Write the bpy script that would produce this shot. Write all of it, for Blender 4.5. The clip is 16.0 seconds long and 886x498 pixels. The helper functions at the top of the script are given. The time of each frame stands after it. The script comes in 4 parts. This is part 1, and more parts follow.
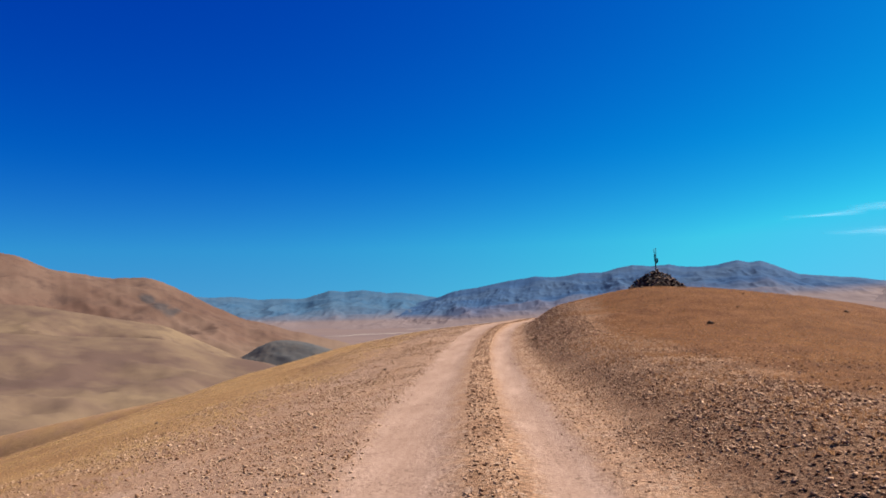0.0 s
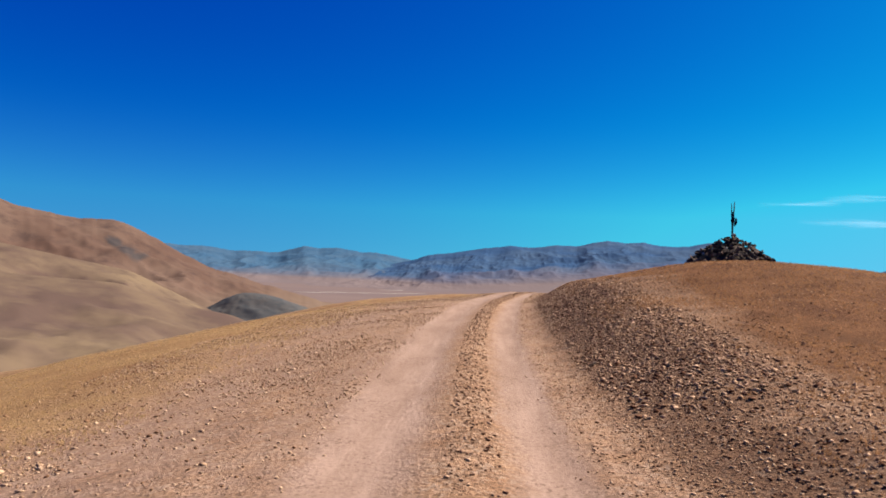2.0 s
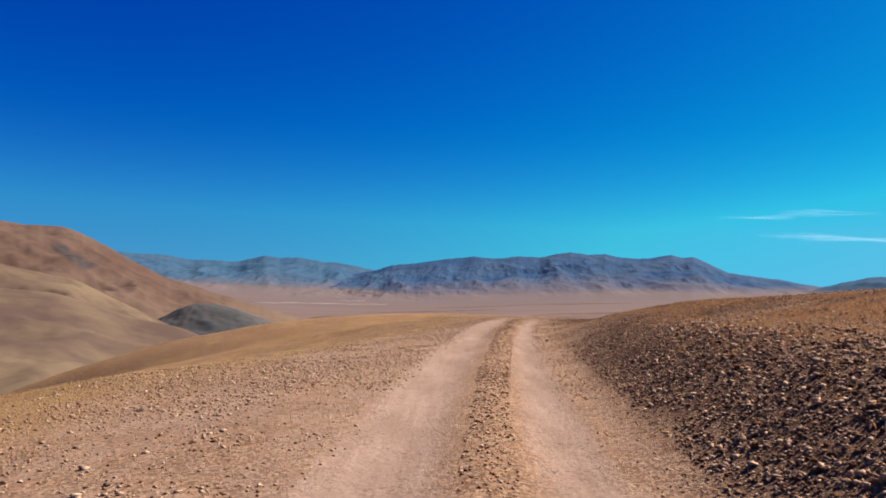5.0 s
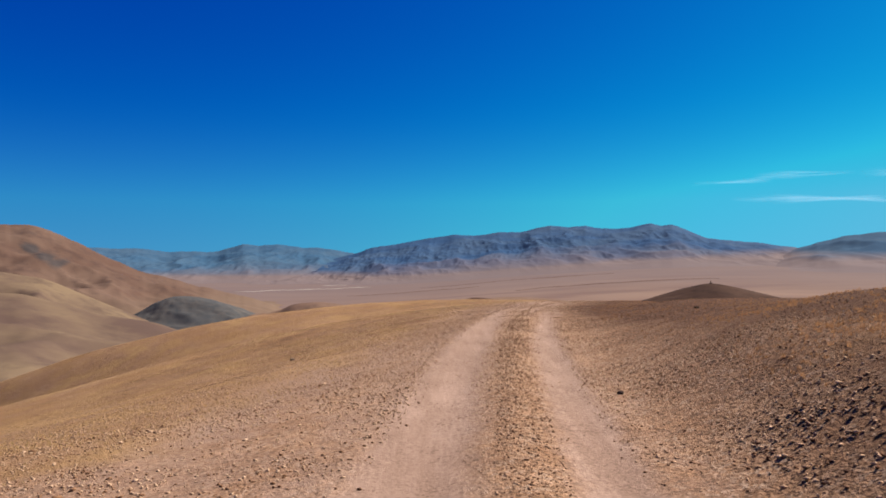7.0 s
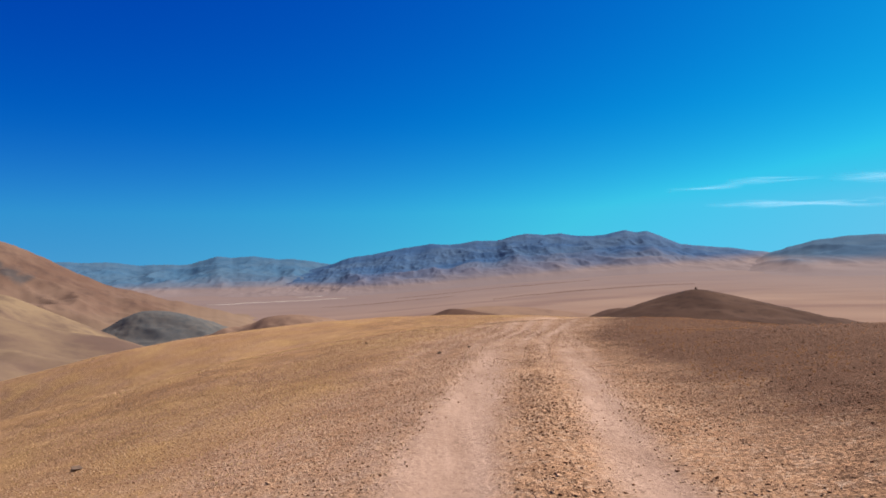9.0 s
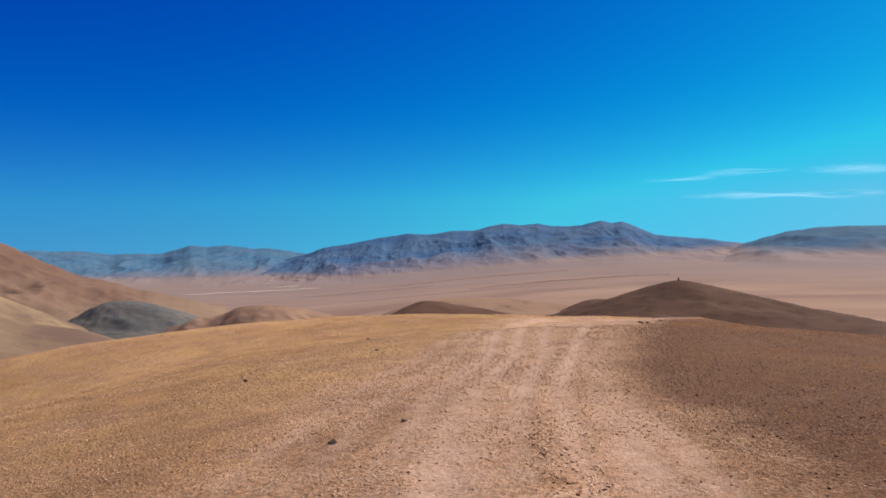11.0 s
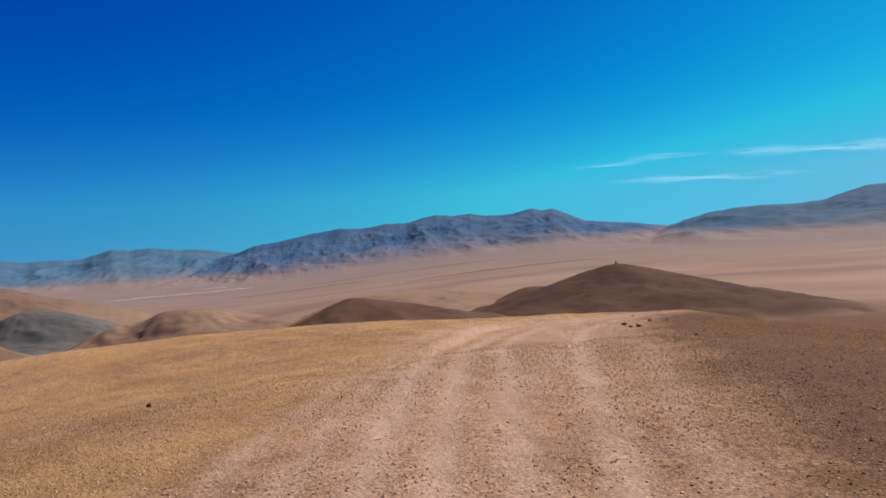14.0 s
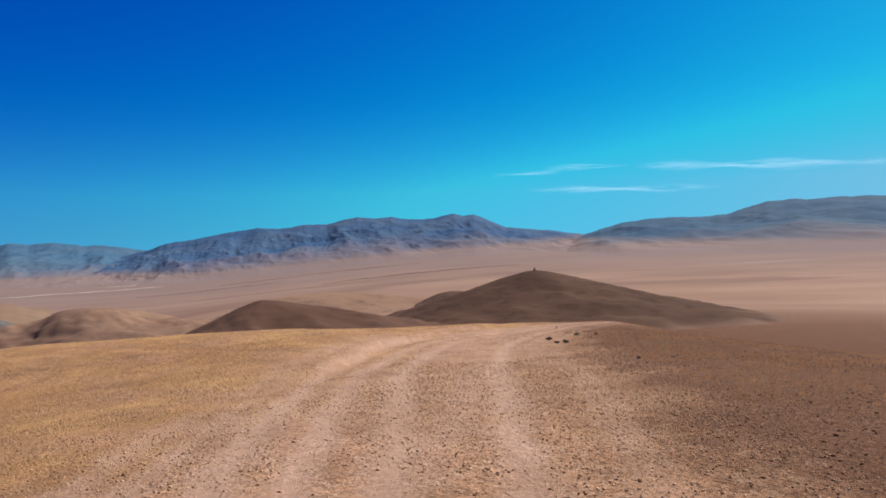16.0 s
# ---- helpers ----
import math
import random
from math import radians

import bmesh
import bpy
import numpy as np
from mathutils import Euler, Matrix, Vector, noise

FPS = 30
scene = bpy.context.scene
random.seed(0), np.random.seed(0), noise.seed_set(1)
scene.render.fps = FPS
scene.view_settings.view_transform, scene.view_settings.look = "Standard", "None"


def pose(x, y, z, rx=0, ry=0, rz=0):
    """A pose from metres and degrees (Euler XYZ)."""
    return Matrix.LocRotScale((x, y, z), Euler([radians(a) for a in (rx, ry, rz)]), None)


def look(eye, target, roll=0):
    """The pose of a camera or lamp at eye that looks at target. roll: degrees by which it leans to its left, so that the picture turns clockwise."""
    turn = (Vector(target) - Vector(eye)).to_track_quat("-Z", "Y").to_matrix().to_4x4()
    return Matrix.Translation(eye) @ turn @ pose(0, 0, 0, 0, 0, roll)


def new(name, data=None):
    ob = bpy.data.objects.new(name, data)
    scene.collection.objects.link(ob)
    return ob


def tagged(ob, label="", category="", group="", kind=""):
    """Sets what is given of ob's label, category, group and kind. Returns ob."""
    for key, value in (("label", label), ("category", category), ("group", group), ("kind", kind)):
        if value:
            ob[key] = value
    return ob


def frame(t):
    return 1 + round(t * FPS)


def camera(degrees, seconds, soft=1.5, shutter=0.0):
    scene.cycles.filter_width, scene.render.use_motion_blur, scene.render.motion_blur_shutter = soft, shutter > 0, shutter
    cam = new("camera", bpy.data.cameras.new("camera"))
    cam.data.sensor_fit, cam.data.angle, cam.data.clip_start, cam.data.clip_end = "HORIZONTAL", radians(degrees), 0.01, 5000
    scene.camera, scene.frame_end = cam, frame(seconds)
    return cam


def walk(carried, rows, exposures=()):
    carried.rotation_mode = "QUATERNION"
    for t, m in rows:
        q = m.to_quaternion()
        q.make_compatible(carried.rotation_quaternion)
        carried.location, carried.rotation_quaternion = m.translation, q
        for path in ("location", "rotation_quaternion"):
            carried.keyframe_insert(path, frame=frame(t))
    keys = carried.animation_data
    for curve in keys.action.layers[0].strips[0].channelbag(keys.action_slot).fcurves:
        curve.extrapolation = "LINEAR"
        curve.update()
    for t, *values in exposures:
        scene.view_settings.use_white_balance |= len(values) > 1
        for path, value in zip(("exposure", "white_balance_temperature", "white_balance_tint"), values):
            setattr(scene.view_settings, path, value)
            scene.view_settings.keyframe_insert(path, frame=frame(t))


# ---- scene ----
# ---------------------------------------------------------------- camera
cam = camera(64.94, 16.0, soft=1.8)
PATH = [
    (0.0, pose(0.000, 0.000, 1.700, 94.195, 1.499, 6.500)),
    (0.5, pose(-0.351, 4.281, 1.741, 92.700, 0.729, 6.187)),
    (1.0, pose(-0.697, 8.359, 1.724, 91.835, -0.232, 5.729)),
    (1.5, pose(-0.965, 12.239, 1.687, 91.424, -1.099, 5.093)),
    (2.0, pose(-1.219, 16.248, 1.595, 91.243, -2.329, 4.407)),
    (2.5, pose(-1.429, 20.184, 1.552, 91.748, -2.292, 4.157)),
    (3.0, pose(-1.638, 24.007, 1.573, 92.130, -2.621, 3.889)),
    (3.5, pose(-1.784, 27.537, 1.572, 92.495, -2.679, 3.452)),
    (4.0, pose(-1.812, 30.934, 1.634, 92.392, -2.832, 2.679)),
    (4.5, pose(-1.762, 34.028, 1.671, 92.417, -3.191, 1.804)),
    (7.0, pose(-1.296, 49.648, 1.691, 90.559, 0.312, -0.146)),
    (7.5, pose(-1.172, 52.744, 1.607, 90.682, -0.063, -0.457)),
    (8.0, pose(-1.000, 55.611, 1.532, 90.705, 0.561, -1.153)),
    (8.5, pose(-0.836, 58.283, 1.503, 91.066, 0.647, -1.665)),
    (9.0, pose(-0.660, 60.786, 1.485, 91.310, 1.163, -2.070)),
    (11.5, pose(1.011, 73.107, 1.257, 90.249, 1.522, -4.737)),
    (12.0, pose(1.448, 75.400, 1.180, 90.118, 3.551, -5.723)),
    (12.5, pose(1.797, 77.586, 1.098, 90.195, 2.663, -6.719)),
    (13.0, pose(2.195, 79.597, 1.023, 89.953, 3.112, -7.585)),
    (13.5, pose(2.521, 81.287, 0.959, 89.956, 2.723, -8.418)),
    (14.0, pose(2.852, 82.707, 0.897, 89.624, 3.319, -9.397)),
    (14.5, pose(3.077, 83.652, 0.859, 89.442, 2.146, -10.320)),
    (15.0, pose(3.367, 84.462, 0.840, 89.640, 2.817, -11.924)),
    (15.5, pose(3.757, 85.529, 0.764, 89.580, 1.184, -14.078)),
    (16.0, pose(4.072, 86.212, 0.742, 89.628, 1.809, -15.887)),
]
# the film's own camera opens and closes a little on the way
EXPOSURES = [(0.0, 1.52), (2.0, 1.52), (3.2, 1.4), (4.5, 1.4), (7.0, 1.32), (8.2, 1.42), (9.0, 1.48), (11.5, 1.45), (12.5, 1.42), (13.5, 1.31), (15.0, 1.34), (16.0, 1.38)]
walk(cam, PATH, EXPOSURES)

# ---------------------------------------------------------------- light
SUN_AZ, SUN_EL = 60.0, 45.0          # degrees east of north, above the horizon
world = bpy.data.worlds.new("sky")
scene.world = world
world.use_nodes = True
wn, wl = world.node_tree.nodes, world.node_tree.links
wn.clear()
sky = wn.new("ShaderNodeTexSky")
sky.sky_type, sky.sun_disc = "NISHITA", False
sky.sun_elevation, sky.sun_rotation = radians(SUN_EL), radians(SUN_AZ)
sky.altitude, sky.air_density, sky.dust_density, sky.ozone_density = 1800, 1.0, 3.0, 2.5
split, joint = wn.new("ShaderNodeSeparateColor"), wn.new("ShaderNodeCombineColor")
wl.new(sky.outputs[0], split.inputs[0])
# dust in the basin keeps the sky pale down to the horizon
way_in, way_split, way_out = wn.new("ShaderNodeTexCoord"), wn.new("ShaderNodeSeparateXYZ"), wn.new("ShaderNodeCombineXYZ")
wl.new(way_in.outputs["Generated"], way_split.inputs[0])


def sky_math(op, a, b):
    n = wn.new("ShaderNodeMath")
    n.operation = op
    for socket, v in zip(n.inputs, (a, b)):
        if isinstance(v, float):
            socket.default_value = v
        else:
            wl.new(v, socket)
    return n.outputs[0]


for k in (0, 1):
    wl.new(way_split.outputs[k], way_out.inputs[k])
wl.new(sky_math("MAXIMUM", way_split.outputs[2], 0.075), way_out.inputs[2])
wl.new(way_out.outputs[0], sky.inputs["Vector"])
dust = sky_math("POWER", sky_math("MAXIMUM", sky_math("SUBTRACT", 1.0, sky_math("MULTIPLY", sky_math("MAXIMUM", way_split.outputs[2], 0.0), 4.5)), 0.0), 2.0)

# the deep, clear blue of dry high air: each colour answers to two of the sky's
for k, gain, (i, p), (j, q), most in ((0, 6.8e-5, (0, 4.78), (2, 0.04), 1.7), (1, 0.0780, (1, 1.69), (2, 0.33), 4.0), (2, 1.36, (2, 0.47), (1, 0.26), 6.0)):
    both = sky_math("MULTIPLY", sky_math("POWER", split.outputs[i], p), sky_math("POWER", split.outputs[j], q))
    clear = sky_math("MULTIPLY", both, gain)
    if k == 0:
        clear = sky_math("ADD", clear, sky_math("MULTIPLY", dust, 0.45))
    if k == 1:
        clear = sky_math("MULTIPLY", clear, sky_math("ADD", sky_math("MULTIPLY", dust, 0.3), 1.0))
    wl.new(sky_math("MINIMUM", clear, most), joint.inputs[k])
bg = wn.new("ShaderNodeBackground")
bg.inputs["Strength"].default_value = 0.05
wout = wn.new("ShaderNodeOutputWorld")
wl.new(joint.outputs[0], bg.inputs["Color"])
wl.new(bg.outputs[0], wout.inputs["Surface"])

sun = new("sun", bpy.data.lights.new("sun", "SUN"))
sun.data.energy, sun.data.angle, sun.data.color = 5.0, radians(0.55), (1.0, 0.93, 0.83)
sa, se = radians(SUN_AZ), radians(SUN_EL)
sun.matrix_world = look((math.sin(sa) * math.cos(se) * 80, math.cos(sa) * math.cos(se) * 80, math.sin(se) * 80), (0, 0, 0))


# ---------------------------------------------------------------- materials
class Mat:
    """A small builder for node materials."""

    def __init__(self, name, rough=0.95):
        self.m = bpy.data.materials.new(name)
        self.m.use_nodes = True
        self.n, self.l = self.m.node_tree.nodes, self.m.node_tree.links
        self.bsdf = self.n["Principled BSDF"]
        self.bsdf.inputs["Roughness"].default_value = rough
        self.bsdf.inputs["Specular IOR Level"].default_value = 0.02
        self.pos = self.n.new("ShaderNodeNewGeometry").outputs["Position"]

    def set(self, socket, value):
        if isinstance(value, (int, float, tuple, list)):
            socket.default_value = (*value, 1) if isinstance(value, (tuple, list)) and len(value) == 3 and socket.type == "RGBA" else value
        else:
            self.l.new(value, socket)

    def noise(self, scale, detail=4, rough=0.55, vec=None, stretch=None):
        v = vec or self.pos
        if stretch:
            mp = self.n.new("ShaderNodeMapping")
            mp.inputs["Scale"].default_value = stretch
            self.l.new(v, mp.inputs["Vector"])
            v = mp.outputs[0]
        t = self.n.new("ShaderNodeTexNoise")
        t.inputs["Scale"].default_value, t.inputs["Detail"].default_value, t.inputs["Roughness"].default_value = scale, detail, rough
        self.l.new(v, t.inputs["Vector"])
        return t.outputs["Fac"]

    def voronoi(self, scale, out="Distance", vec=None):
        t = self.n.new("ShaderNodeTexVoronoi")
        t.inputs["Scale"].default_value = scale
        self.l.new(vec or self.pos, t.inputs["Vector"])
        return t.outputs[out]

    def ramp(self, fac, *stops):
        r = self.n.new("ShaderNodeValToRGB")
        while len(r.color_ramp.elements) < len(stops):
            r.color_ramp.elements.new(0.5)
        for e, (p, c) in zip(r.color_ramp.elements, stops):
            e.position = p
            e.color = (c, c, c, 1) if isinstance(c, (int, float)) else (*c, 1)
        self.l.new(fac, r.inputs[0])
        return r.outputs[0]

    def mix(self, fac, a, b, mode="MIX"):
        x = self.n.new("ShaderNodeMix")
        x.data_type, x.blend_type = "RGBA", mode
        self.set(x.inputs[0], fac)
        self.set(x.inputs[6], a)
        self.set(x.inputs[7], b)
        return x.outputs[2]

    def math(self, op, a, b=0.0):
        x = self.n.new("ShaderNodeMath")
        x.operation = op
        self.set(x.inputs[0], a)
        self.set(x.inputs[1], b)
        return x.outputs[0]

    def attr(self, name):
        a = self.n.new("ShaderNodeAttribute")
        a.attribute_name = name
        return a.outputs["Fac"]

    def island(self):
        g = self.n.new("ShaderNodeNewGeometry")
        return g.outputs["Random Per Island"]

    def obrandom(self):
        return self.n.new("ShaderNodeObjectInfo").outputs["Random"]

    def bump(self, height, strength, distance):
        b = self.n.new("ShaderNodeBump")
        b.inputs["Strength"].default_value, b.inputs["Distance"].default_value = strength, distance
        self.set(b.inputs["Height"], height)
        self.l.new(b.outputs[0], self.bsdf.inputs["Normal"])

    def color(self, value, depth=0.43):
        """Base colour, deepened a little as one for the whole surface."""
        self.set(self.bsdf.inputs["Base Color"], self.mix(1.0, value, (depth, depth, depth), "MULTIPLY"))
        return self


DUST, DUST2 = (0.60, 0.395, 0.300), (0.47, 0.30, 0.222)
SOIL, SOIL2 = (0.62, 0.36, 0.215), (0.46, 0.25, 0.142)
GRASS, GRASS2 = (0.60, 0.355, 0.165), (0.44, 0.235, 0.108)


def ground_material():
    m = Mat("steppe_ground")
    soil = m.mix(m.ramp(m.noise(0.9, 6), (0.35, 0.0), (0.65, 1.0)), SOIL2, SOIL)
    pebble = m.voronoi(24, "Color")
    pick = m.ramp(m.noise(3.5, 4), (0.38, 0.0), (0.6, 1.0))
    soil = m.mix(m.math("MULTIPLY", m.math("MULTIPLY", m.ramp(pebble, (0.55, 0.0), (0.75, 1.0)), pick), 0.75), soil, (0.62, 0.43, 0.31))
    soil = m.mix(m.math("MULTIPLY", m.ramp(pebble, (0.25, 1.0), (0.42, 0.0)), 0.55), soil, (0.14, 0.078, 0.050))
    fleck = m.ramp(m.noise(45, 3, 0.7), (0.52, 0.0), (0.7, 1.0))
    soil = m.mix(m.math("MULTIPLY", fleck, 0.45), soil, (0.14, 0.08, 0.052))
    gold = m.mix(m.ramp(m.noise(0.25, 5), (0.35, 0.0), (0.65, 1.0)), GRASS2, GRASS)
    gold = m.mix(m.math("MULTIPLY", m.ramp(m.noise(30, 4, 0.7), (0.45, 0.0), (0.7, 1.0)), 0.45), gold, (0.17, 0.09, 0.045))
    rust = m.mix(m.ramp(m.noise(0.9, 6, 0.6), (0.36, 0.0), (0.64, 1.0)), (0.175, 0.070, 0.034), (0.315, 0.138, 0.062))
    rust = m.mix(m.math("MULTIPLY", m.ramp(m.noise(22, 5, 0.75), (0.46, 0.0), (0.64, 1.0)), 0.7), rust, (0.085, 0.04, 0.024))
    gold = m.mix(m.attr("rust"), gold, rust)
    g = m.math("ADD", m.attr("grass"), m.math("MULTIPLY", m.math("SUBTRACT", m.noise(0.5, 5), 0.5), 1.1))
    base = m.mix(m.ramp(g, (0.35, 0.0), (0.75, 1.0)), soil, gold)
    st = m.math("ADD", m.attr("stony"), m.math("MULTIPLY", m.math("SUBTRACT", m.noise(0.7, 5, 0.65), 0.5), 1.0))
    dark = m.mix(m.ramp(m.noise(38, 3, 0.7), (0.42, 0.0), (0.7, 1.0)), (0.085, 0.038, 0.024), (0.22, 0.110, 0.066))
    base = m.mix(m.ramp(st, (0.3, 0.0), (0.9, 0.85)), base, dark)
    dust = m.mix(m.ramp(m.noise(2.2, 6, stretch=(1.0, 0.22, 1.0)), (0.35, 0.0), (0.65, 1.0)), DUST2, DUST)
    dust = m.mix(m.math("MULTIPLY", m.ramp(m.noise(28, 4, 0.7, stretch=(1.0, 0.4, 1.0)), (0.52, 0.0), (0.72, 1.0)), 0.35), dust, (0.26, 0.16, 0.11))
    streak = m.ramp(m.noise(7, 5, 0.65, stretch=(1.0, 0.05, 0.3)), (0.38, 0.0), (0.62, 1.0))
    dust = m.mix(m.math("MULTIPLY", streak, 0.32), dust, (0.36, 0.22, 0.15))
    grit = m.voronoi(34, "Color")
    few = m.ramp(m.noise(1.7, 4), (0.42, 0.0), (0.62, 1.0))
    dust = m.mix(m.math("MULTIPLY", m.math("MULTIPLY", m.ramp(grit, (0.70, 0.0), (0.78, 1.0)), few), 0.6), dust, (0.20, 0.12, 0.08))
    tr = m.math("ADD", m.attr("track"), m.math("MULTIPLY", m.math("SUBTRACT", m.noise(2.2, 6, 0.65), 0.5), 0.7))
    base = m.mix(m.ramp(tr, (0.25, 0.0), (0.7, 1.0)), base, dust)
    # a litter of small stones in many tones, thinner where wheels have ground it to dust
    bare = m.math("SUBTRACT", 1.0, m.math("MULTIPLY", m.math("MINIMUM", m.attr("track"), 1.0), 0.75))
    patchy = m.math("MULTIPLY", bare, m.ramp(m.noise(0.8, 5, 0.6), (0.3, 0.45), (0.62, 1.0)))
    chip = m.voronoi(36, "Color")
    base = m.mix(patchy, base, m.mix(1.0, base, m.ramp(chip, (0.25, 0.68), (0.42, 0.95), (0.6, 1.0), (0.78, 1.34)), "MULTIPLY"))
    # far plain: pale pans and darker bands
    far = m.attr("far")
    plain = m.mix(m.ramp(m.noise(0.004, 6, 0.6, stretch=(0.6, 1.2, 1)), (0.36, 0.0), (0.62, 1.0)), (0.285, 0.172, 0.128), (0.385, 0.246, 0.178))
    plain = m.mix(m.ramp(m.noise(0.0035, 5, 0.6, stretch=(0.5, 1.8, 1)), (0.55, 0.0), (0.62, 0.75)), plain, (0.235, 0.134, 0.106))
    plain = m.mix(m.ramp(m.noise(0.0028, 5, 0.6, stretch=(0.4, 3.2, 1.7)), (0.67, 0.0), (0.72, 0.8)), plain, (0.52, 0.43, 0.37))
    # farther out a pinkish grey stands in for haze over the plain
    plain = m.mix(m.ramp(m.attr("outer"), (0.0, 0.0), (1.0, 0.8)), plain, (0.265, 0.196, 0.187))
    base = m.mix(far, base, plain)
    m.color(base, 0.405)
    near = m.math("SUBTRACT", 1.0, far)
    rel = m.math("ADD", m.noise(20, 5, 0.7), m.math("MULTIPLY", m.noise(3, 5), 1.5))
    rel = m.math("ADD", rel, m.math("MULTIPLY", m.math("MULTIPLY", patchy, m.voronoi(30)), -0.55))
    m.bump(m.math("MULTIPLY", rel, m.math("SUBTRACT", near, m.math("MULTIPLY", m.math("MINIMUM", m.attr("track"), 1.0), 0.7))), 0.8, 0.042)
    return m.m


def stone_material(name, dark, light, per_object=False):
    m = Mat(name, 0.85)
    rnd = m.obrandom() if per_object else m.island()
    c = m.mix(m.ramp(rnd, (0.25, 0.0), (0.45, 0.4), (0.8, 1.0)), dark, light)
    c = m.mix(m.math("MULTIPLY", m.ramp(m.noise(14, 5, 0.65), (0.4, 0.0), (0.7, 1.0)), 0.45), c, tuple(0.6 * v for v in dark))
    m.color(c)
    m.bump(m.noise(30, 5, 0.6), 0.5, 0.02)
    return m.m


def hill_material(name, a, b, c, scale, rough=0.6, fan=None, crag=None):
    """Rock or soil in two tones with darker outcrops; fan: the foot's colour, gravel washed out on hills, painted haze
    on mountains.
    """
    m = Mat(name)
    col = m.mix(m.ramp(m.noise(scale, 7, rough), (0.38, 0.0), (0.62, 1.0)), a, b)
    col = m.mix(m.math("MULTIPLY", m.ramp(m.noise(scale * 4.3, 6, 0.65), (0.5, 0.0), (0.68, 1.0)), 0.65), col, c)
    if fan:
        col = m.mix(m.ramp(m.attr("foot"), (0.1, 0.0), (0.95, 1.0)), col, fan)
    if crag:
        col = m.mix(m.ramp(m.math("ADD", m.attr("crag"), m.math("MULTIPLY", m.math("SUBTRACT", m.noise(scale * 3, 5, 0.6), 0.5), 1.4)), (0.35, 0.0), (0.8, 0.75)), col, crag)
    m.color(col)
    m.bump(m.noise(scale * 8, 6, 0.65), 0.14, 0.15 / scale * 0.02)
    return m.m


def plain_material(name, col, rough=0.8, scale=20):
    m = Mat(name, rough)
    m.color(m.mix(m.noise(scale, 5), tuple(0.65 * v for v in col), col))
    m.bump(m.noise(scale * 3, 4), 0.3, 0.01)
    return m.m


M_GROUND = ground_material()
M_GRAVEL = stone_material("gravel_stone", (0.38, 0.195, 0.105), (1.0, 0.67, 0.43))
M_BANK = stone_material("bank_stone", (0.19, 0.083, 0.046), (1.0, 0.62, 0.39))
M_DARKGRAVEL = stone_material("dark_gravel_stone", (0.09, 0.042, 0.027), (0.50, 0.27, 0.16))
M_ROCK = stone_material("rock", (0.10, 0.068, 0.052), (0.24, 0.16, 0.115), True)
M_CAIRN = stone_material("cairn_stone", (0.06, 0.045, 0.04), (0.30, 0.20, 0.15), True)

# ---------------------------------------------------------------- the lie of the land


def smoothstep(a, b, x):
    t = np.clip((x - a) / (b - a), 0, 1)
    return t * t * (3 - 2 * t)


def curve_through(nodes, lo, hi, blur):
    """A soft curve through a few (place, value) nodes."""
    xs = np.arange(lo, hi, 0.5)
    ys = np.interp(xs, [n[0] for n in nodes], [n[1] for n in nodes])
    k = np.exp(-0.5 * (np.arange(-3 * blur, 3 * blur + 0.1, 0.5) / blur) ** 2)
    pad = len(k) // 2
    ys = np.convolve(np.pad(ys, pad, mode="edge"), k / k.sum(), mode="valid")[:len(xs)]
    return lambda v: np.interp(v, xs, ys)


road_x = curve_through([(-60, 3.5), (0, 0.05), (12, -0.9), (24, -1.6), (33, -1.82), (38, -1.72), (42, -1.55), (49, -1.22), (54, -0.75), (64, 0.0), (74, 1.4), (82, 2.9),
                        (90, 5.7), (100, 9.7), (108, 13.1), (120, 18.1), (135, 23.1)], -80, 760, 3)
road_z = curve_through([(-60, -1.0), (0, 0.0), (8, 0.04), (14, -0.06), (20, -0.17), (28, -0.14), (35, -0.02), (42, 0.06), (49, 0.0), (57, -0.21), (65, -0.27), (72, -0.38), (80, -0.68), (87, -0.93),
                        (94, -1.25), (100, -1.75), (108, -2.5), (116, -3.5), (126, -5.2), (142, -8.5), (170, -14), (230, -24), (300, -36), (450, -70), (700, -140)], -80, 760, 3)
ROUTE = [(3.5, -60), (1.6, -30), (0.05, 0), (-0.9, 12), (-1.6, 24), (-1.82, 33), (-1.55, 42), (-1.0, 52), (0.0, 64), (1.4, 74), (2.9, 82), (5.7, 90), (9.7, 100),
         (13.1, 107.5), (17.9, 113.5), (25.1, 117), (33.1, 116), (42.1, 111), (53.1, 102)]


def value_noise(x, y, seed=0):
    """Smooth 2D noise between 0 and 1 on arrays."""
    xi, yi = np.floor(x).astype(np.int64), np.floor(y).astype(np.int64)
    fx, fy = x - xi, y - yi
    fx, fy = fx * fx * (3 - 2 * fx), fy * fy * (3 - 2 * fy)

    def h(a, b):
        n = (a * 374761393 + b * 668265263 + seed * 974634777) & 0x7FFFFFFF
        n = ((n ^ (n >> 13)) * 1274126177) & 0x7FFFFFFF
        return ((n ^ (n >> 16)) & 0xFFFF) / 65535.0
    return (h(xi, yi) * (1 - fx) + h(xi + 1, yi) * fx) * (1 - fy) + (h(xi, yi + 1) * (1 - fx) + h(xi + 1, yi + 1) * fx) * fy


def fractal(x, y, octaves=4, seed=0, gain=0.5, ridged=False):
    total, amp, s = 0.0, 1.0, 0.0
    for o in range(octaves):
        v = value_noise(x * 2 ** o + 17.3 * o, y * 2 ** o - 9.1 * o, seed + o)
        v = 1 - abs(2 * v - 1) if ridged else v
        total, s, amp = total + amp * v, s + amp, amp * gain
    return total / s


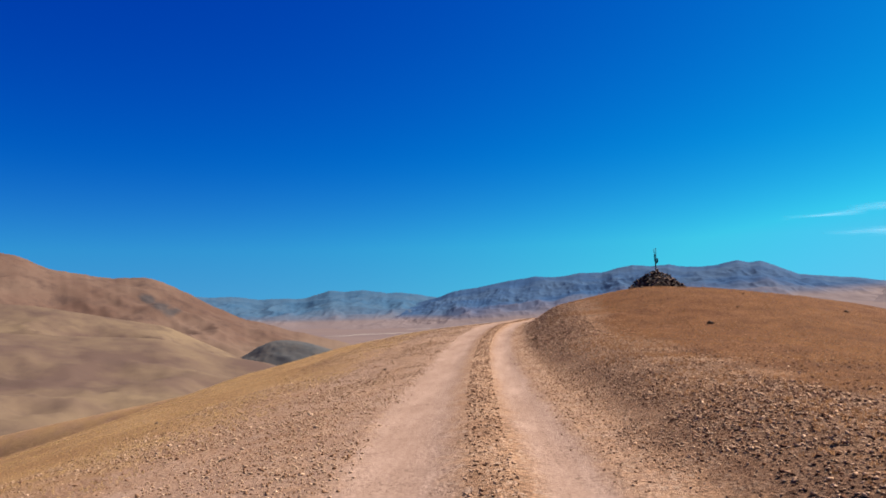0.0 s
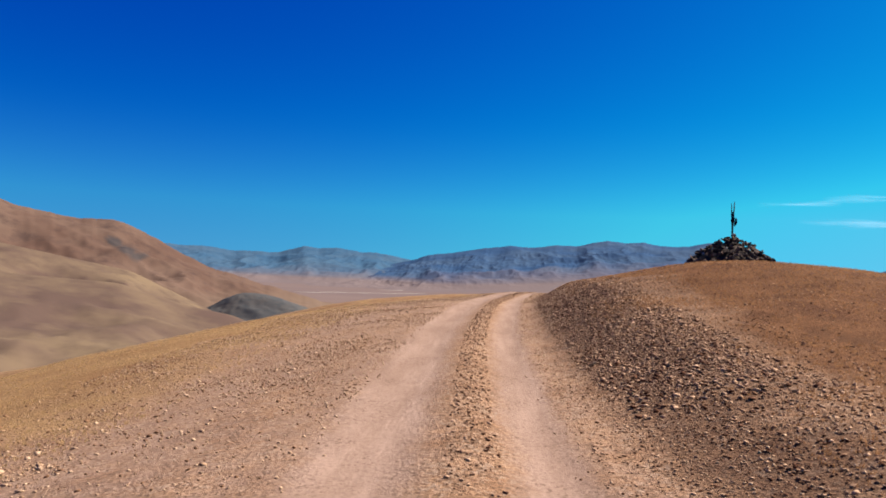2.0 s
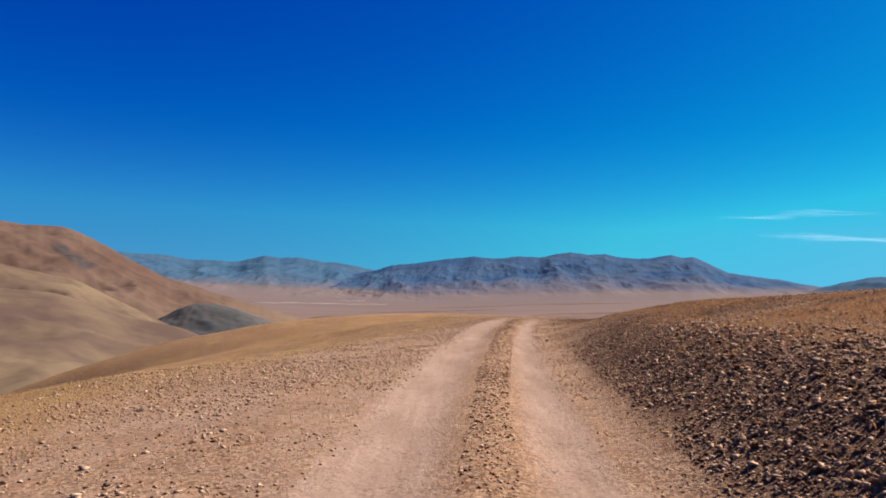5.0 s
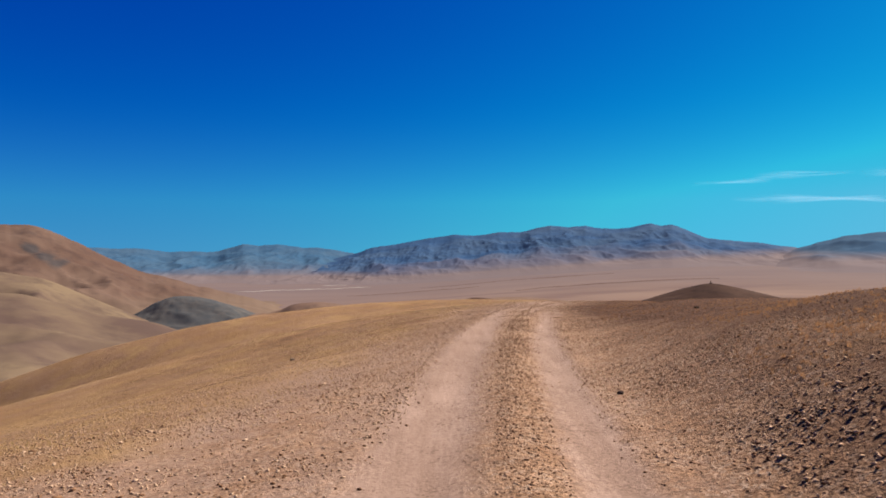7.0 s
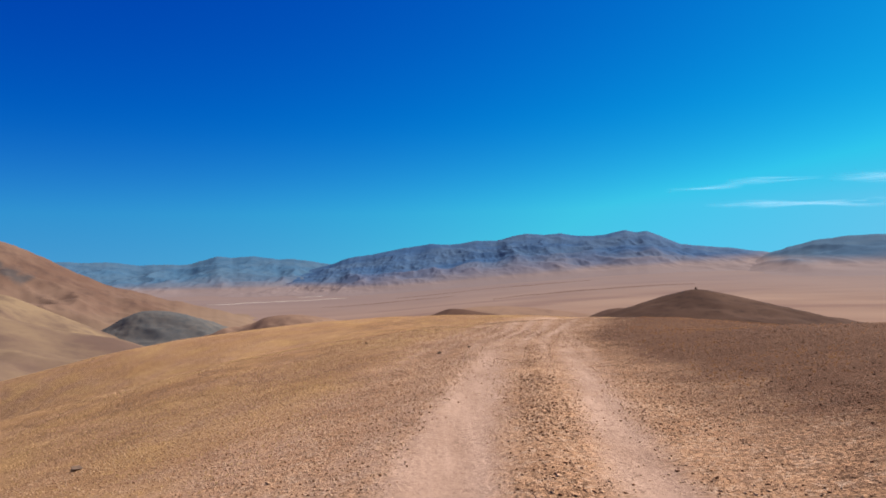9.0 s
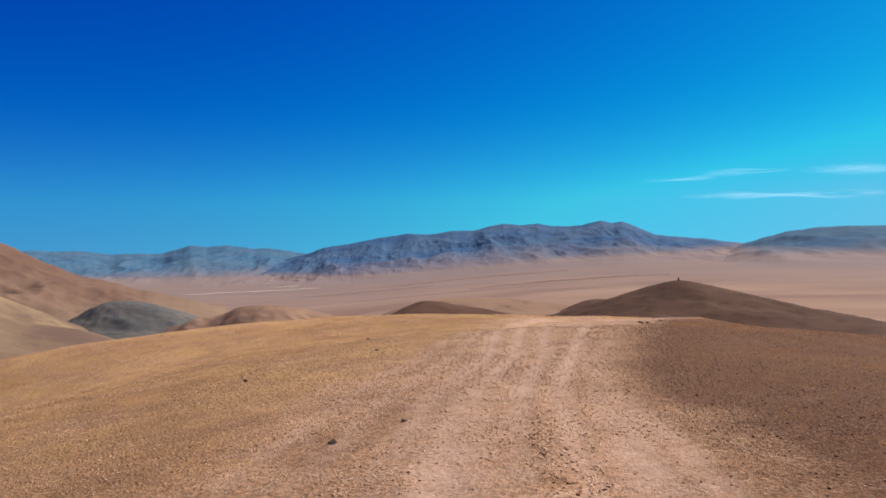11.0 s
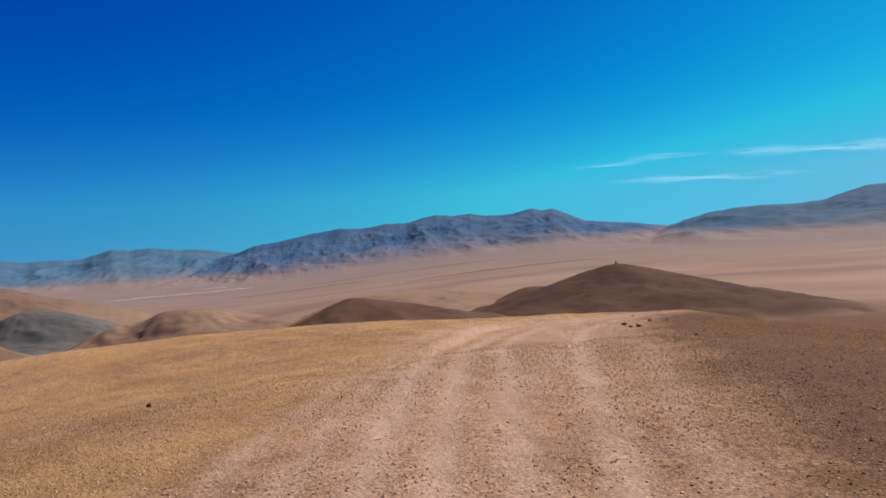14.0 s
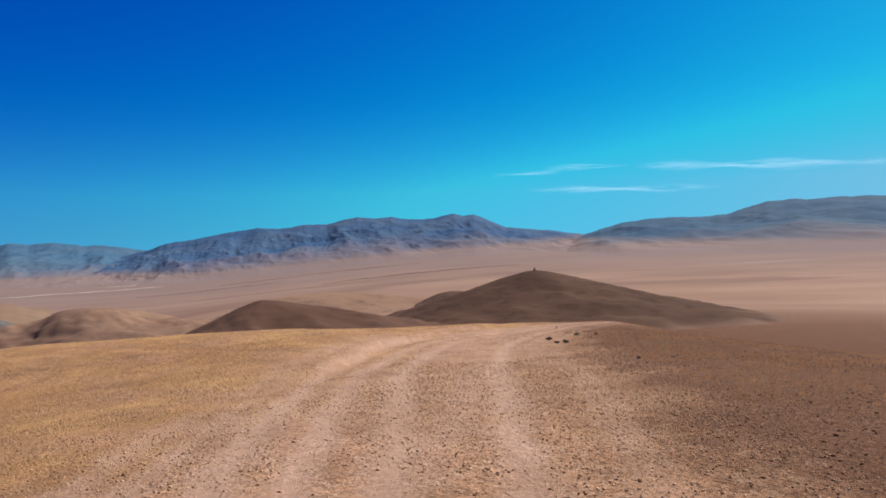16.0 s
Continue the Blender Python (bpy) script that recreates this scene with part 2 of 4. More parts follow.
def basin(x, y):
    """The wide valley floor far below the spur."""
    dx, dy = x - 4, y - 80
    r = np.hypot(dx, dy) + 1e-6
    az = np.degrees(np.arctan2(dx, dy))
    right = smoothstep(-8, 22, az) * (1 - smoothstep(90, 140, az))
    depth = 95 - 15 * right
    open_side = smoothstep(-14, 4, az) * (1 - smoothstep(90, 140, az))
    shallow = -depth * (1 - np.exp(-((r + 10) / 700) ** 1.2)) - 3 - 17 * np.exp(-(r / 130) ** 2)
    deep_side = -depth * (1 - np.exp(-((r + 120) / 480) ** 1.2)) - 6
    z = shallow * open_side + deep_side * (1 - open_side)
    z = z + right * 78 * np.clip((r - 500) / 3100, 0, 1.2) ** 1.2
    return z + 4 * smoothstep(150, 600, r) * (fractal(x / 260, y / 260, 4, 5) - 0.5)


def route_offset(x, y):
    """Signed offset from the wheel tracks (right is positive) and the way along them, for arrays."""
    pts = []
    P = [np.array(p, float) for p in ROUTE]
    for i in range(len(P) - 1):
        a, b, c, d = P[max(i - 1, 0)], P[i], P[i + 1], P[min(i + 2, len(P) - 1)]
        for t in np.arange(0, 1, 0.2):
            pts.append(0.5 * (2 * b + (c - a) * t + (2 * a - 5 * b + 4 * c - d) * t * t + (3 * b - a - 3 * c + d) * t ** 3))
    pts = np.array(pts + [P[-1]])
    best, off, way = np.full(x.shape, 1e9), np.zeros(x.shape), np.zeros(x.shape)
    s = 0.0
    for a, b in zip(pts[:-1], pts[1:]):
        d = b - a
        n = np.hypot(*d)
        t = np.clip(((x - a[0]) * d[0] + (y - a[1]) * d[1]) / (n * n), 0, 1)
        ex, ey = x - a[0] - t * d[0], y - a[1] - t * d[1]
        q = np.hypot(ex, ey)
        side = np.sign(ex * d[1] - ey * d[0])
        near = q < best
        best, off, way = np.where(near, q, best), np.where(near, side * q, off), np.where(near, s + t * n, way)
        s += n
    return off, way


SPUR_Y = (0, 25, 50, 70, 90, 115)
LEFT_A, LEFT_B = (0.1436, 0.1505, 0.0494, 0.2074, 0.0108, -0.1204), (0.0031, 0.004, 0.0085, -0.0001, 0.007, 0.0042)
RIGHT_A, RIGHT_B = (0.0, 0.0249, -0.0048, -0.0356, 0.0582, 0.1623), (0.003, 0.0047, 0.006, 0.0019, 0.0034, 0.0038)
KNOLL = (1.2653, 45.7605, 14.5012, 8.9348, 0.9834, 2.5, 43.8837, 20.6925)   # rise, middle, half length, half width; bank: rise, width, middle, half length
BROW = (0.3, 19.1, 116.4, 8.1, 8.5)
HOLLOW = (0.15, 102, 7)
AHEAD = (0.12, -0.0267, -0.0403, 0.5074)


def along(y, values):
    t = np.interp(y, SPUR_Y, np.arange(len(SPUR_Y)))
    i = np.clip(np.floor(t).astype(int), 0, len(SPUR_Y) - 2)
    f = t - i
    v = np.array(values)
    return v[i] + (v[i + 1] - v[i]) * f * f * (3 - 2 * f)


def land(x, y):
    """Height of the spur and everything round it, without the wheel ruts."""
    u = x - road_x(y)
    z = road_z(y) + np.interp(y, (88, 95, 103, 112, 125), (0, *AHEAD))
    left, right = np.clip(-u - 1.3, 0, None), np.clip(u - 1.3, 0, None)
    z = z - along(y, LEFT_A) * left - along(y, LEFT_B) * left ** 2
    z = z + 0.5 * smoothstep(0.5, 5, right) * smoothstep(50, 62, y) * (1 - smoothstep(74, 86, y))
    r2 = np.clip(right - 3, 0, None)
    z = z - along(y, RIGHT_A) * r2 - along(y, RIGHT_B) * r2 ** 2
    # a shallow sag, then the brow on which the tracks bend away
    z = z - HOLLOW[0] * np.exp(-((y - HOLLOW[1]) / HOLLOW[2]) ** 2)
    z = z + BROW[0] * np.exp(-((x - BROW[1]) / BROW[3]) ** 2 - ((y - BROW[2]) / BROW[4]) ** 2)
    # the knoll that carries the cairn, with its cut bank beside the tracks
    rise, mid, half, wide, bank, bank_w, bank_mid, bank_half = KNOLL
    z = z + rise * np.exp(-np.abs((y - mid) / half) ** 3) * smoothstep(0.5, wide, right)
    z = z + bank * np.exp(-np.abs((y - bank_mid) / bank_half) ** 4) * smoothstep(0.0, bank_w, right)
    z = z + 0.42 * smoothstep(-4, 10, y) * (1 - smoothstep(14, 30, y)) * smoothstep(0.3, 2.4, right)
    low = basin(x, y)
    k = 3.0
    hi = np.maximum(z, low)
    z = hi + k * np.log1p(np.exp(-np.abs(z - low) / k)) * smoothstep(10, 60, np.hypot(u, np.clip(y - 100, 0, None)))
    near = 1 - smoothstep(60, 200, np.hypot(x - 4, y - 50))
    bumpy = 0.16 * (fractal(x / 3.1, y / 3.1, 4, 11) - 0.5) + 0.5 * (fractal(x / 13, y / 13, 3, 3) - 0.5)
    rough = 0.06 * (fractal(x / 0.9, y / 0.9, 3, 19) - 0.5) * smoothstep(0.3, 1.5, right) * (1 - smoothstep(5, 9, right)) * (1 - smoothstep(52, 62, y))
    return z + (bumpy * smoothstep(1.6, 5, np.abs(u)) + rough) * near


def track_amount(off, way, y):
    """How strongly wheels have worn the ground to dust, and how deep."""
    wide = smoothstep(122, 146, way)
    wob = (0.12 + 0.2 * wide) * (fractal(way / 6.0, way * 0 + 3.3, 3, 8) - 0.5)
    def lane(c, w):
        return np.exp(-((off - c - wob) / w) ** 2)
    t = np.maximum(lane(-0.86, 0.66), 0.9 * lane(0.9, 0.44))
    t = np.maximum(t, 0.45 * lane(-1.7, 0.9))
    t = np.maximum(t, 0.40 * lane(-3.4, 2.6) * (1 - wide) * (0.5 + fractal(off / 1.3, way / 2.0, 3, 47)))
    t = np.maximum(t, 0.34 * lane(1.5, 0.6) * (1 - wide))
    # on the brow the wheels spread into many lanes that run straighter on than the bend
    past = np.clip(way - 146, 0, 16) * (1 - smoothstep(168, 186, way))
    def fan(c, w, drift):
        return np.exp(-((off - c - 0.5 * wob + drift * past) / (w * (1 + 0.03 * past))) ** 2)
    extra = np.maximum.reduce([a * fan(c, w, k) for c, w, a, k in ((-4.6, 0.35, 0.25, 0.12), (-3.7, 0.25, 0.35, 0.15), (-2.95, 0.24, 0.55, 0.16), (-2.2, 0.2, 0.5, 0.18), (-1.45, 0.24, 0.7, 0.19),
                                                                   (-0.85, 0.2, 0.7, 0.17), (-0.2, 0.2, 0.7, 0.15), (0.35, 0.2, 0.8, 0.06), (1.0, 0.22, 0.35, 0.0))])
    broken = 0.7 + 0.55 * fractal(off / 0.5, way / 3.0, 3, 29)
    worn = np.exp(-((off + 0.9 + 0.1 * past) / (2.7 + 0.04 * past)) ** 4)
    side = np.exp(-((off - 1.35 + 0.11 * np.clip(way - 139, 0, 14)) / 0.3) ** 2) * smoothstep(124, 136, way) * (1 - smoothstep(150, 158, way))
    bend = smoothstep(154, 166, way) * np.exp(-((off + 1.0) / 2.6) ** 4)
    return np.maximum.reduce([t * (1 - 0.55 * wide), (0.52 * extra * broken + 0.29 * worn) * wide, 0.48 * side * broken, 0.42 * bend])


def rut_depth(off, way, t):
    return 0.05 * smoothstep(0.2, 1.0, t) * (1 - 0.65 * smoothstep(118, 146, way))


def bend_lip(off, way):
    """The low cut lip along the outer side of the bend."""
    return 0.2 * smoothstep(4.2, 4.7, -off) * (1 - smoothstep(6, 11, -off)) * smoothstep(158, 164, way) * (1 - smoothstep(178, 186, way))


def height(x, y):
    off, way = route_offset(x, y)
    t = track_amount(off, way, y)
    mound = 0.05 * np.exp(-((off - 0.12) / 0.3) ** 2) * (1 - 0.6 * smoothstep(118, 146, way))
    return land(x, y) - rut_depth(off, way, t) + mound + bend_lip(off, way)


# ---------------------------------------------------------------- ground sheet
def spread(core_lo, core_hi, step, lo, hi, grow):
    a = list(np.arange(core_lo, core_hi + 1e-6, step))
    s = step
    while a[-1] < hi:
        s *= grow
        a.append(min(a[-1] + s, hi))
    s = step
    while a[0] > lo:
        s *= grow
        a.insert(0, max(a[0] - s, lo))
    return np.array(a)


def sheet_mesh(name, X, Y, Z, material):
    ny, nx = X.shape
    me = bpy.data.meshes.new(name)
    i = np.arange(ny * nx).reshape(ny, nx)
    faces = np.stack([i[:-1, :-1], i[:-1, 1:], i[1:, 1:], i[1:, :-1]], -1).reshape(-1, 4)
    me.from_pydata(np.stack([X, Y, Z], -1).reshape(-1, 3).tolist(), [], faces.tolist())
    me.polygons.foreach_set("use_smooth", np.ones(len(faces), bool))
    me.materials.append(material)
    me.update()
    return me


def build_ground():
    xs = spread(-8, 12, 0.13, -4600, 4600, 1.07)
    ys = spread(-2, 122, 0.26, -4600, 4600, 1.07)
    X, Y = np.meshgrid(xs, ys)
    X = X + road_x(Y)
    off, way = np.full(X.shape, 99.0), np.zeros(X.shape)
    core = (X > -20) & (X < 75) & (Y > -70) & (Y < 135)
    off[core], way[core] = route_offset(X[core], Y[core])
    t = np.where(np.abs(off) < 12, track_amount(off, way, Y), 0.0)
    mound = 0.05 * np.exp(-((off - 0.12) / 0.3) ** 2) * (1 - 0.6 * smoothstep(118, 146, way))
    Z = land(X, Y) - rut_depth(off, way, t) + mound + bend_lip(off, way)
    me = sheet_mesh("ground", X, Y, Z, M_GROUND)
    verge = np.exp(-(np.abs(off) / np.where(off < 0, 6.8, 3.1)) ** 3)
    bank = smoothstep(1.1, 2.5, off + 0.5 * (fractal(X / 1.1, Y / 1.1, 3, 71) - 0.5)) * (1 - smoothstep(2.6, 7.5, off + 2.2 * (fractal(X / 1.7, Y / 1.7, 3, 73) - 0.5))) * (1 - smoothstep(50, 60, Y))
    grass = np.clip(1 - 0.95 * verge - 0.75 * bank, 0, 1)
    late = smoothstep(48, 66, Y + 8 * (fractal(X / 5, Y / 5, 3, 37) - 0.5))
    grass = grass * (1 - late) + late * np.clip(1 - 0.9 * np.exp(-(np.abs(off) / 3.4) ** 4), 0, 1) * 0.62
    drift = 9 * (fractal(X / 6, Y / 6, 4, 83) - 0.5)
    east = smoothstep(1.0, 5.2, off + 0.08 * drift) * (1 - smoothstep(11, 26, off + drift)) * smoothstep(46, 60, Y + drift) * (1 - smoothstep(80, 98, Y + drift))
    grass = grass * (1 - 0.55 * east)
    stony = np.clip(0.7 * bank * (off > 0) + east + 0.46 * smoothstep(56, 80, Y) + 0.95 * smoothstep(-0.6, 6.5, X - road_x(Y) + 0.06 * drift) * smoothstep(70, 84, Y + drift) * (1 - 0.35 * smoothstep(6, 16, X - road_x(Y) + drift)), 0, 1)
    stony = stony * np.exp(-(np.clip(road_x(Y) - X - 12, 0, None) / 12) ** 2)
    rust = smoothstep(1.5, 5, X - road_x(Y)) * (1 - smoothstep(50, 68, Y)) * 0.9 + 0.75 * smoothstep(2, 6, X - road_x(Y)) * smoothstep(50, 68, Y)
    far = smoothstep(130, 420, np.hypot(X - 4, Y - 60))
    # how far the painted distance haze has taken over
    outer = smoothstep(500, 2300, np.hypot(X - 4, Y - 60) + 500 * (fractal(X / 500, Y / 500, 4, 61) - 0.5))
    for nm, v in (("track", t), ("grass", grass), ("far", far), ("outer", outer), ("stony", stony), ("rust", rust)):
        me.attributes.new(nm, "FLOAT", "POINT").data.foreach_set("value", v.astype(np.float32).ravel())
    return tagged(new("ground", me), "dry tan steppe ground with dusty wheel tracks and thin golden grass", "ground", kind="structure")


build_ground()


# ---------------------------------------------------------------- hills and mountains
def polar_ridge(name, nodes, r_front, r_crest, r_back, material, label, relief, grain, seed, steps=(260, 60), blur=0.5, sink=25, front_pow=1.0, category="mountain", stretch=1.0, crags=(), jag=1.0):
    """A range seen along its length: crest height by bearing (degrees east of north), spurs and gullies cut into its flanks."""
    lo, hi = nodes[0][0], nodes[-1][0]
    az = np.linspace(lo, hi, steps[0])
    el = np.interp(az, [n[0] for n in nodes], [n[1] for n in nodes])
    w = max(int(blur / (hi - lo) * steps[0]), 1)
    ker = np.hanning(2 * w + 3)
    el = np.convolve(np.pad(el, w + 1, mode="edge"), ker / ker.sum(), mode="valid")
    el = el + 0.16 * (fractal(az / 1.1 + seed, az * 0, 3, seed + 60, 0.55) - 0.5) * jag
    rr = np.concatenate([np.linspace(r_front, r_crest, steps[1]), np.linspace(r_crest, r_back, steps[1] // 3)[1:]])
    A, R = np.meshgrid(np.radians(az), rr)
    # spurs make the crest line wander
    X, Y = CENTRE[0] + R * np.sin(A), CENTRE[1] + R * np.cos(A)
    crest = CENTRE[2] + np.tan(np.radians(el))[None, :] * r_crest + 0 * R
    base = basin(X, Y) - sink
    f = np.where(R <= r_crest, (R - r_front) / (r_crest - r_front), (r_back - R) / (r_back - r_crest))
    f = np.clip(f, 0, 1)
    # spurs branch down the flanks, bent by a wandering warp
    wx = X / grain + 0.5 * (fractal(X / (1.9 * grain) + 7, Y / (1.9 * grain), 2, seed + 5) - 0.5)
    wy = Y / (stretch * grain) + 0.5 * (fractal(X / (1.9 * grain), Y / (1.9 * grain) + 3, 2, seed + 6) - 0.5)
    spur = fractal(wx + seed, wy, 4, seed, 0.48, ridged=True)
    fine = fractal(wx / 0.31, wy / 0.31, 3, seed + 40, 0.5)
    g = f ** front_pow
    body = base + (crest - base) * g
    show = smoothstep(0.05, 0.35, g) * np.clip(3.5 * (1 - g), 0, 1) * np.clip((crest - base) / 120, 0.3, 1)
    Z = body + relief * ((spur - 0.62) + 0.06 * (fine - 0.5)) * show
    me = sheet_mesh(name, X, Y, Z, material)
    # on the mountains this mask carries the haze painted over their base
    foot = np.clip(1.1 - g / 0.5 + 0.25 * (spur - 0.62), 0, 1) ** 1.4 * (R <= r_crest)
    foot = np.maximum(foot, 1 - smoothstep(14, 52, Z - base - sink))
    me.attributes.new("foot", "FLOAT", "POINT").data.foreach_set("value", foot.astype(np.float32).ravel())
    up = np.degrees(np.arctan2(Z - CENTRE[2], R)) + 1.2 * (fine - 0.5)
    crag = np.zeros(R.shape)
    for a0, e0, wa, we in crags:
        crag = np.maximum(crag, np.exp(-((np.degrees(A) - a0 + 0.5 * (up - e0)) / wa) ** 2 - ((up - e0) / we) ** 2))
    me.attributes.new("crag", "FLOAT", "POINT").data.foreach_set("value", crag.astype(np.float32).ravel())
    return tagged(new(name, me), label, category, kind="structure")


CENTRE = (2.0, 60.0, 1.3)
# the blue of distance haze is mixed into these three rock and foot colours
M_MOUNT = hill_material("hazed_rock", (0.050, 0.112, 0.232), (0.080, 0.140, 0.240), (0.036, 0.084, 0.188), 0.004, 0.55, (0.27, 0.204, 0.196))
M_MOUNT_FAR = hill_material("hazed_far_rock", (0.066, 0.150, 0.255), (0.092, 0.168, 0.257), (0.046, 0.120, 0.218), 0.004, 0.55, (0.27, 0.204, 0.196))
M_MOUNT_R = hill_material("hazed_right_rock", (0.055, 0.122, 0.212), (0.072, 0.135, 0.212), (0.042, 0.102, 0.185), 0.003, 0.5, (0.27, 0.204, 0.196))
M_BROWN = hill_material("brown_hill_soil", (0.170, 0.098, 0.072), (0.225, 0.142, 0.104), (0.110, 0.068, 0.058), 0.008, 0.6, (0.25, 0.165, 0.116), (0.075, 0.072, 0.076))
M_MOUND = hill_material("mound_soil", (0.25, 0.150, 0.108), (0.32, 0.200, 0.140), (0.16, 0.100, 0.078), 0.02, 0.6, (0.33, 0.21, 0.145))
M_BROWN2 = hill_material("tan_hill_grass", (0.160, 0.102, 0.080), (0.285, 0.196, 0.122), (0.140, 0.092, 0.074), 0.010)
M_DARKHILL = hill_material("dark_hill_soil", (0.082, 0.043, 0.030), (0.122, 0.067, 0.046), (0.046, 0.026, 0.020), 0.06, 0.6, (0.20, 0.122, 0.088))
M_SMALLHILL = hill_material("small_hill_soil", (0.118, 0.064, 0.046), (0.158, 0.090, 0.065), (0.072, 0.041, 0.032), 0.06, 0.6, (0.19, 0.115, 0.083))
M_GREYKNOLL = hill_material("grey_knoll_rock", (0.125, 0.124, 0.126), (0.170, 0.152, 0.138), (0.085, 0.096, 0.105), 0.03)

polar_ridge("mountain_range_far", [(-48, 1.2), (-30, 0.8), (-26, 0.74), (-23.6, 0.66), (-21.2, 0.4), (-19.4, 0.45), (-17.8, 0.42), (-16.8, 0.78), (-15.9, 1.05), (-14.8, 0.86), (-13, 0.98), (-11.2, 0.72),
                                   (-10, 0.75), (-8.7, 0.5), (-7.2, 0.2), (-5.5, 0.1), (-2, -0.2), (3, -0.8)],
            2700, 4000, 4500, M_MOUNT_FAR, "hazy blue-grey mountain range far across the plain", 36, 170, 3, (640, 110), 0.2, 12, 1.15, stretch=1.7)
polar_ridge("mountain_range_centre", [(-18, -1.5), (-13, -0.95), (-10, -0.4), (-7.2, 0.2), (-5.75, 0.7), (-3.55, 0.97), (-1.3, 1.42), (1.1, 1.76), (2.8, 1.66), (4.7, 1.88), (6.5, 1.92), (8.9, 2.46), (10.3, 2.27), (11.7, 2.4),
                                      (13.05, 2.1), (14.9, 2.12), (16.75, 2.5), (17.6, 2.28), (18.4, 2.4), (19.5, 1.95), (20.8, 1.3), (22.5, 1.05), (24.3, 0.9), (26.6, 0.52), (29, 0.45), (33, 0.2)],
            2250, 3700, 4300, M_MOUNT, "rocky mountain range with gullied slopes, tinted blue-grey by haze", 48, 165, 7, (1000, 150), 0.16, 12, 1.15, stretch=1.7)
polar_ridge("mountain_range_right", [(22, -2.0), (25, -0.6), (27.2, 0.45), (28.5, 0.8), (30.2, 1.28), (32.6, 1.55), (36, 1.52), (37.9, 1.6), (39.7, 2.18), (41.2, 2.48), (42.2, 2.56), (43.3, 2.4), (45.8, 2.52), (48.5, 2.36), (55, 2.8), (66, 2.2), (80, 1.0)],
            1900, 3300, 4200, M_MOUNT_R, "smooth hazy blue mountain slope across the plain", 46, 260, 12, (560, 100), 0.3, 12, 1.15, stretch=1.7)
polar_ridge("brown_hill", [(-75, 7.5), (-58, 6.2), (-46, 5.2), (-39.3, 3.9), (-37.5, 3.15), (-36, 2.8), (-34.6, 2.5), (-32.6, 2.42), (-30.7, 2.36), (-29.6, 1.95), (-28, 1.2), (-25.9, 0.0), (-23.8, -1.0), (-20, -2.1), (-16, -3.1), (-12, -4.6)],
            900, 1350, 1700, M_BROWN, "bare reddish-brown hill with soft gullies", 60, 190, 21, (420, 90), 0.5, 8, 0.9, "hill", crags=((-30.9, 1.0, 0.7, 0.7), (-30.0, 0.2, 0.8, 0.7), (-29.1, -0.5, 0.9, 0.5)), jag=1.6)
polar_ridge("tan_hill", [(-75, 3.5), (-50, 1.5), (-39, 0.35), (-34.4, -0.6), (-30, -1.5), (-27, -3.0), (-24.5, -4.2), (-22, -5.4), (-18, -6.4)],
            640, 900, 1150, M_BROWN2, "tan grassy foothill slope in the valley", 48, 120, 25, (260, 50), 1.0, 6, 0.85, "hill", jag=0.0)
polar_ridge("tan_hill", [(-80, 1.0), (-50, -0.8), (-39, -1.95), (-31.8, -2.5), (-26.7, -4.2), (-22.9, -5.0), (-19, -6.6)],
            210, 560, 800, M_BROWN2, "pale tan foothill slope in the valley", 40, 85, 28, (220, 50), 1.0, 6, 0.85, "hill", jag=0.0)


def hill(label, x, y, z_top, z_base, radii, material, seed, grain=9.0, relief=1.6, tip=0.06, turn=0.0, rings=(56, 120), soft=False, hollow=None):
    """A lone hill: a rounded cone with unequal flanks (west, east, depth), worn by small gullies."""
    a = np.linspace(0, 2 * np.pi, rings[1])
    q = np.linspace(0, 1.25, rings[0])
    A, Q = np.meshgrid(a, q)
    ca, sa_ = np.cos(A), np.sin(A)
    rx = np.where(ca < 0, radii[0], radii[1])
    X, Y = Q * rx * ca, Q * radii[2] * sa_
    c, s = np.cos(np.radians(turn)), np.sin(np.radians(turn))
    X, Y = x + c * X - s * Y, y + s * X + c * Y
    prof = np.exp(-2.4 * Q * Q) - 0.03 if soft else 1 - (np.sqrt(Q * Q + tip * tip) - tip) / (math.sqrt(1 + tip * tip) - tip)
    prof = np.clip(prof, 0, 1) ** (1.0 if soft else 1.3)
    wear = fractal(X / grain + seed, Y / grain, 4, seed, 0.5, ridged=True) - 0.6
    wear = wear + 0.35 * (fractal(X / (grain * 0.25), Y / (grain * 0.25), 3, seed + 3, 0.6, ridged=True) - 0.6)
    foot = land(X, Y) - 0.3 - 6 * np.clip(Q - 0.95, 0, 1)
    Z = foot + (z_top - foot) * prof + relief * wear * np.clip(Q * 2.2, 0, 1) * np.clip((1.1 - Q) * 4, 0, 1)
    if hollow:
        dx, dy, wide, deep_ = hollow
        Z = Z - deep_ * np.exp(-(((X - x - dx) / wide) ** 2 + ((Y - y - dy) / (2 * wide)) ** 2) ** 1.5)
    me = sheet_mesh("hill", X, Y, Z, material)
    fade = smoothstep(0.7, 1.05, Q + 0.5 * (fractal(X / 14, Y / 14, 4, seed + 9) - 0.5))
    me.attributes.new("foot", "FLOAT", "POINT").data.foreach_set("value", fade.astype(np.float32).ravel())
    return tagged(new("hill", me), label, "hill", kind="structure")


